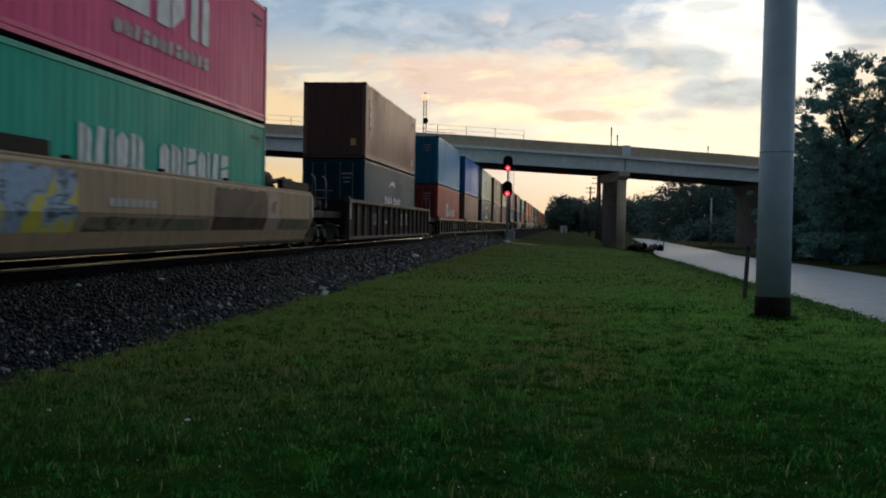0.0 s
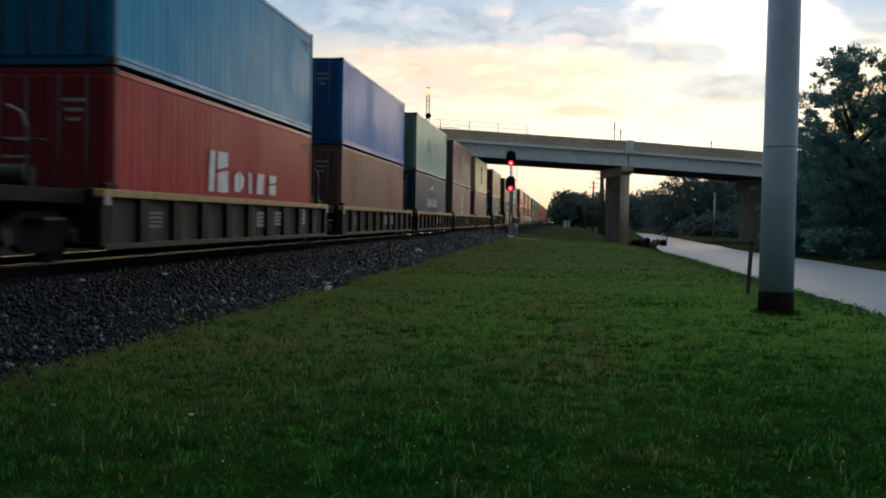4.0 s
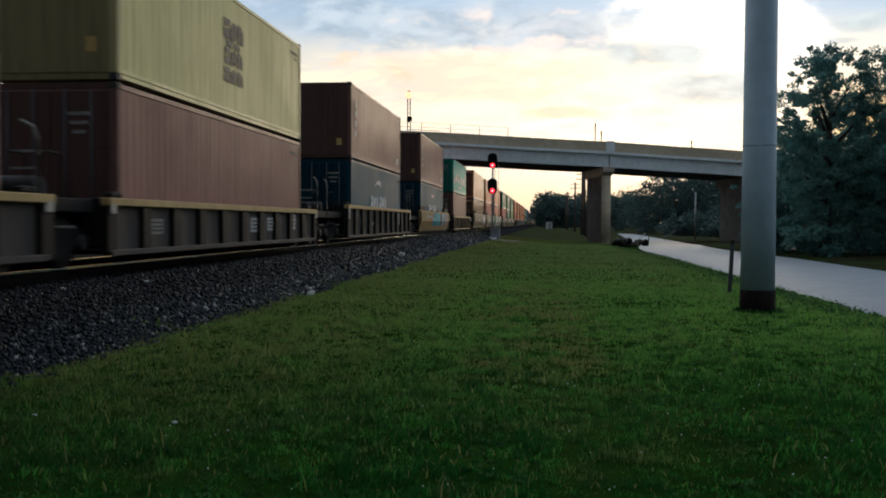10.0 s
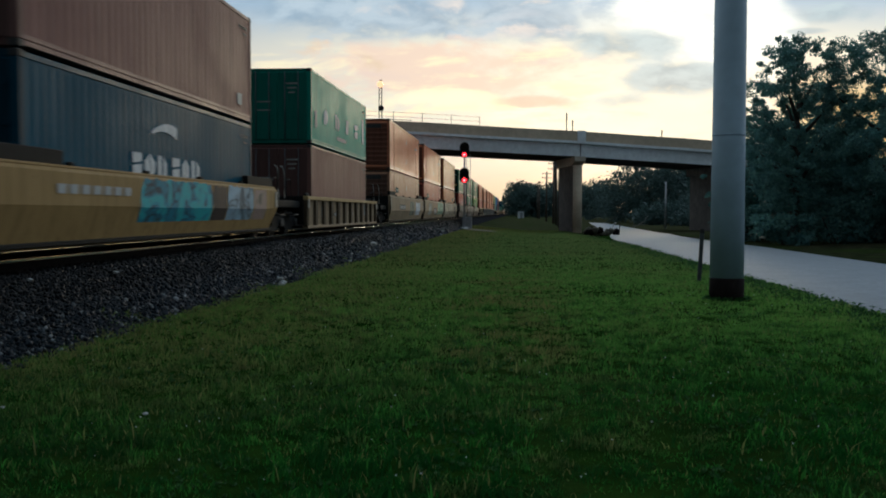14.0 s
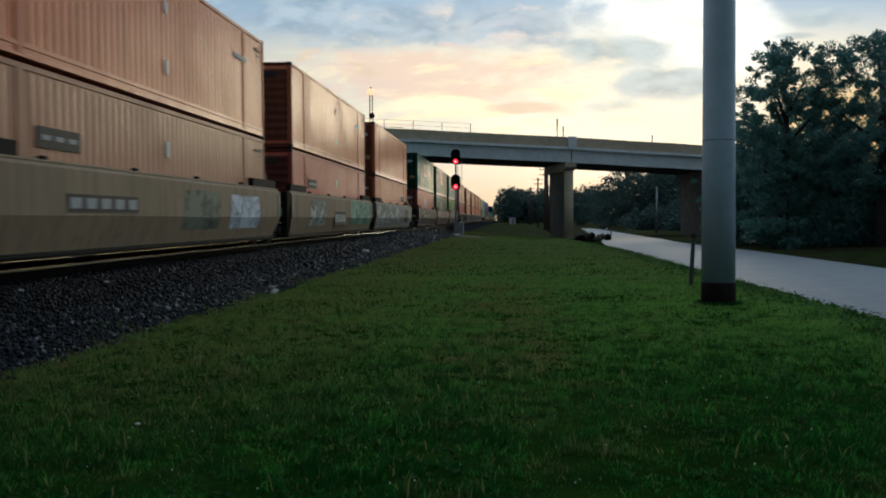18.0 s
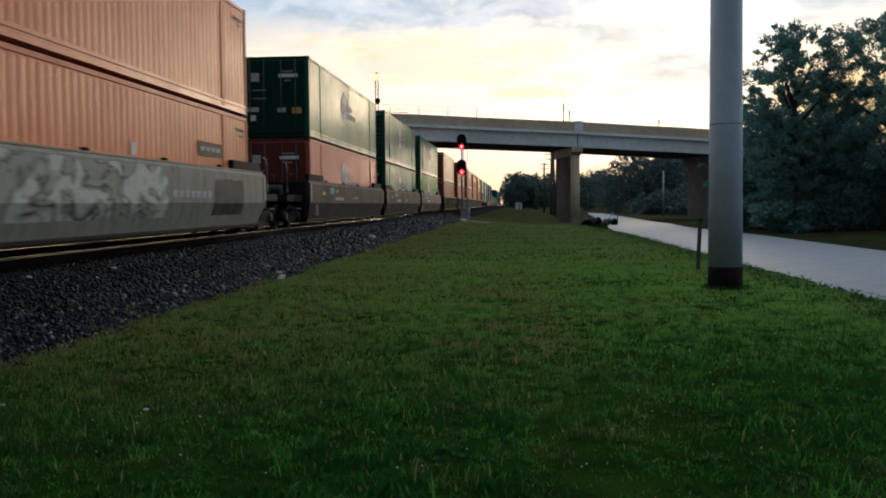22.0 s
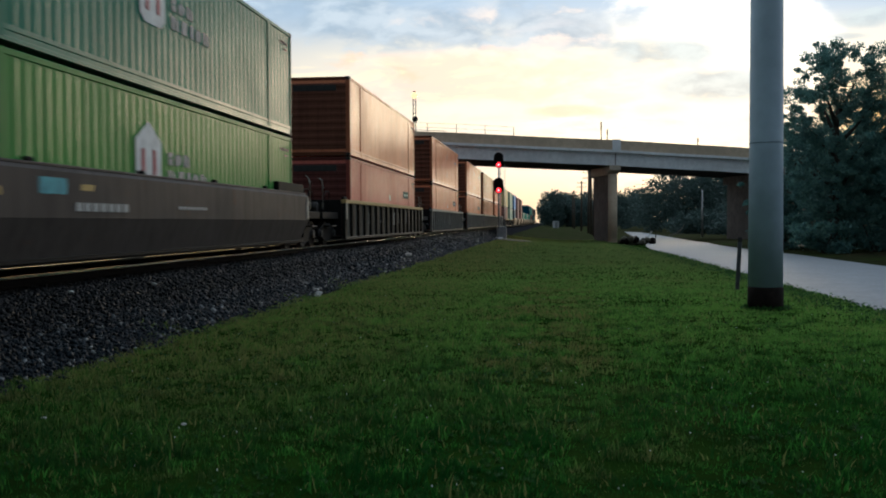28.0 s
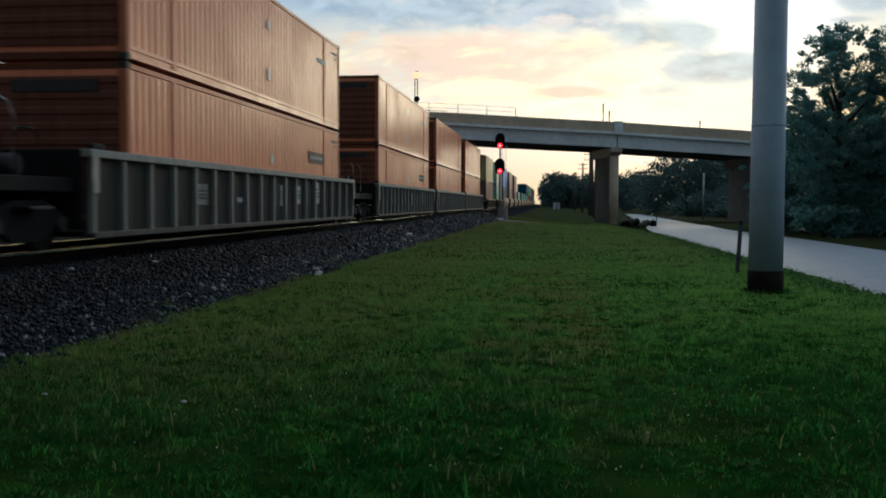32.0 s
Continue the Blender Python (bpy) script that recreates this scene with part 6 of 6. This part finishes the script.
def build_roadside():
    for x, y, h, l in ((6.2, 140, 14, 0.4), (6.7, 163, 15.4, -0.5), (6.9, 181, 12, 0.3), (7.0, 228, 12, 0.2), (7.0, 300, 12, -0.3), (7.2, 338, 12, 0.5), (7.2, 450, 12, 0), (7.4, 640, 12.5, 0)):
        power_pole(x, y, h, l)
    # marker post by the thick pole, and a stake behind it
    post = empty("marker_post", pose(4.25, 22.2, ground_height(4.25, 22.2), 2, 2.5))
    tagged(post, "thin dark grey marker post in the grass", "post")
    part("blade", box(0.095, 0.03, 1.25, plain("grey_fibreglass", (0.07, 0.075, 0.075), 0.6)), None, post, "", (0, 0, 0.55))
    part("cap", box(0.10, 0.034, 0.12, DARK_STEEL), None, post, "", (0, 0, 1.18))
    stake = empty("survey_stake", pose(4.75, 21.5, ground_height(4.75, 21.5), 0, 3))
    tagged(stake, "short thin stake in the grass", "post")
    part("rod", tube([(0, 0, -0.1), (0, 0, 0.24)], 0.016, 6), GALV, stake)
    part("tip", box(0.045, 0.03, 0.05, GALV), None, stake, "", (0, 0, 0.25))
    # street lamp column beyond the bridge
    col = empty("bare_pole", (19.0, 122, -0.6))
    tagged(col, "pale bare pole beside the road", "pole")
    part("column", tube([(0, 0, 0), (0, 0, 6.2)], [0.14, 0.09], 10), GALV, col)
    part("cap", box(0.2, 0.2, 0.12, DARK_STEEL, 0.03), None, col, "", (0, 0, 6.22))
    # equipment cabin far down the line
    cab = empty("equipment_cabin", (1.2, 330, -0.5))
    tagged(cab, "small white equipment cabin beside the track", "cabin")
    part("walls", box(2.2, 2.6, 2.3, plain("white_cabin_paint", (0.6, 0.6, 0.6), 0.6, var=0.08)), None, cab, "", (0, 0, 1.15))
    part("roof", box(2.5, 2.9, 0.16, GALV), None, cab, "", (0, 0, 2.38))
    part("door", box(0.9, 0.05, 1.9, GALV), None, cab, "", (0.2, -1.32, 1.0))
    # heap of broken stone and dirt against the pier
    heap = empty("rubble_heap", (7.4, 82.5, ground_height(5.3, 82.5)))
    tagged(heap, "low dark heap of rubble and dirt by the pier", "rubble")
    rnd = random.Random(9)
    for k in range(34):
        bm = bmesh.new()
        r = rnd.uniform(0.18, 0.42)
        bmesh.ops.create_icosphere(bm, subdivisions=1, radius=r)
        for v in bm.verts:
            v.co *= 1 + 0.35 * noise.noise(v.co * 3 + Vector((k, 0, 0)))
        part("stone", bm, DIRT if k % 3 else TIE, heap, "", (rnd.uniform(-1.4, 1.3), rnd.uniform(-1.2, 1.2), rnd.uniform(0.05, 0.45)))
    part("stake", tube([(1.35, -1.2, 0), (1.4, -1.2, 1.0)], 0.045, 6), DARK_STEEL, heap, "dark upright stake")
    # bent white pipe beyond the road
    pipe = empty("bent_pipe", (11.4, 112, -0.6))
    tagged(pipe, "small bent white pipe beside the road", "pipe")
    part("pipe", tube([(0, 0, 0), (-0.1, 0, 0.4), (0.0, 0, 0.8), (0.3, 0, 1.05)], 0.06, 8), WHITE_MARK, pipe)
    part("foot", box(0.5, 0.3, 0.1, CONCRETE), None, pipe, "", (0.1, 0, 0.05))
    # fallen bare branch on the far side of the road
    branch = empty("fallen_branch", (17.9, 138, -0.55))
    tagged(branch, "pale bare fallen branch beside the road", "branch")
    part("limb", tube([(-1.1, 0, 0.1), (-0.3, 0, 0.35), (0.5, 0.2, 0.8), (1.1, 0.2, 1.7)], [0.10, 0.09, 0.07, 0.03], 7), WORN_MARK, branch)
    part("twig", tube([(-0.3, 0, 0.35), (0.3, 0, 0.42), (0.9, 0, 0.3)], [0.06, 0.04, 0.02], 6), WORN_MARK, branch)
    # dirt pad round the signal
    rnd = random.Random(3)
    n = 28
    verts = [(-3.6, 86, 0.03)] + [(-3.6 + 1.7 * (1 + 0.2 * rnd.uniform(-1, 1)) * math.cos(2 * math.pi * k / n), 86 + 3.5 * (1 + 0.2 * rnd.uniform(-1, 1)) * math.sin(2 * math.pi * k / n), 0.02) for k in range(n)]
    verts = [(x, y, z + ground_height(x, y) + 0.03) for x, y, z in verts]
    tagged(part("dirt_patch", mesh("dirt_patch", verts, [(0, i + 1, (i + 1) % n + 1) for i in range(n)]), DIRT), "bare pale dirt pad round the signal", "dirt", kind="structure")
    # house behind the trees
    house = empty("house", (25.2, 68, -0.3))
    tagged(house, "low beige house behind the trees", "house")
    wall = part("wall", box(17, 9, 3.4, BEIGE, 0.02), None, house, "beige rendered walls", (0, 0, 1.7))
    v, f = prism([(-5.2, 3.3), (5.2, 3.3), (0.0, 5.6)], -9.2, 9.2)
    part("roof", mesh("roof", [(y, x, z) for x, y, z in v], [tuple(reversed(q)) for q in f]), ROOF, house, "grey shingle roof")
    for k in (-5.8, -2.2, 2.6, 6.0):
        win = part("window", box(1.3, 0.10, 1.3, plain("dark_glass", (0.02, 0.025, 0.03), 0.08)), None, house, "dark window", (k, -4.52, 1.7))
        part("frame", box(1.5, 0.06, 0.09, WHITE_MARK), None, win, "", (0, -0.03, 0.68))
        part("sill", box(1.5, 0.14, 0.08, WHITE_MARK), None, win, "", (0, -0.05, -0.68))
    part("door", box(1.0, 0.10, 2.1, TIE), None, house, "dark front door", (0.4, -4.52, 1.05))


def build_mast():
    """The lit lattice mast that stands on the far edge of the bridge."""
    m = empty("lamp_mast", (-16.0, 108.4, 10.9))
    tagged(m, "slim lattice mast with a lit amber lamp on the bridge", "lamp mast")
    for sx in (-1, 1):
        for sy in (-1, 1):
            part("leg", tube_mesh([(0, 0, -0.8), (0, 0, 5.2)], 0.03, DARK_STEEL, 5), None, m, "", (0.16 * sx, 0.16 * sy, 0))
    for k in range(10):
        part("brace", tube_mesh([(-0.16, 0, 0), (0.16, 0, 0.5)], 0.018, DARK_STEEL, 4), None, m, "", (0, -0.16, 0.2 + 0.5 * k))
    part("dish", tube([(0, 0.1, 0), (0, -0.15, 0)], [0.22, 0.34], 16), BLACK_STEEL, m, "round dark dish on the mast", (0.12, -0.2, 2.75))
    glow = plain("amber_lamp", (0.8, 0.5, 0.25), 0.3, emit=((1.0, 0.55, 0.30, 1), 1.4))
    part("lamp_housing", box(0.3, 0.3, 0.14, BLACK_STEEL, 0.05), None, m, "dark lamp housing", (0, 0, 6.0))
    bm = bmesh.new()
    bmesh.ops.create_uvsphere(bm, u_segments=14, v_segments=8, radius=0.40)
    part("lamp", bm, glow, m, "glowing amber lamp", (0, -0.12, 5.55))
    part("arm", tube([(0.1, 0, 1.55), (3.6, 0.6, 1.42)], 0.035, 6), DARK_STEEL, m, "thin level arm")
    for x, d, h in ((5.2, 0.25, 1.9), (5.85, 0.25, 1.15), (15.6, 0.25, 0.75)):
        y = 100 + 0.2 * x
        z = {5.2: 8.80, 5.85: 8.76, 15.6: 8.22}[x] + EYE
        s = empty("sign_post", (x, y + d, z - 0.02))
        tagged(s, "slim dark post on the bridge parapet", "post", "posts on the bridge")
        part("post", tube([(0, 0, 0), (0, 0, h)], 0.05, 6), DARK_STEEL, s)
        part("plate", box(0.14, 0.05, 0.5 * h, DARK_STEEL), None, s, "", (0, -0.06, h * 0.75))


build_mast()
build_roadside()
build_plants()
build_stones()
build_grass()


def motions():
    """Everything on the line comes on with one and the same run."""
    times = [0, 2, 4, 6, 8, 10, 12, 14, 16, 18, 20, 22, 24, 26, 28, 30, 32]
    for thing, x, s, z in MOVERS:
        walk(thing, [(t, pose(x, s - travel(t), z)) for t in times])
    # wheels roll with the run: one turning for the leading axles, one for the trailing
    rows = [k * 32 / 600 for k in range(601)]
    for side in (-1, 1):
        mine = [ob for ob, sy in AXLES if sy == side]
        walk(mine[0], [(t, pose(0, side * 0.89, WHEEL_R - 0.58, math.degrees(travel(t) / WHEEL_R))) for t in rows])
        keys = mine[0].animation_data
        for ob in mine[1:]:
            ob.rotation_mode = "QUATERNION"
            ob.animation_data_create()
            ob.animation_data.action = keys.action
            ob.animation_data.action_slot = keys.action_slot


motions()
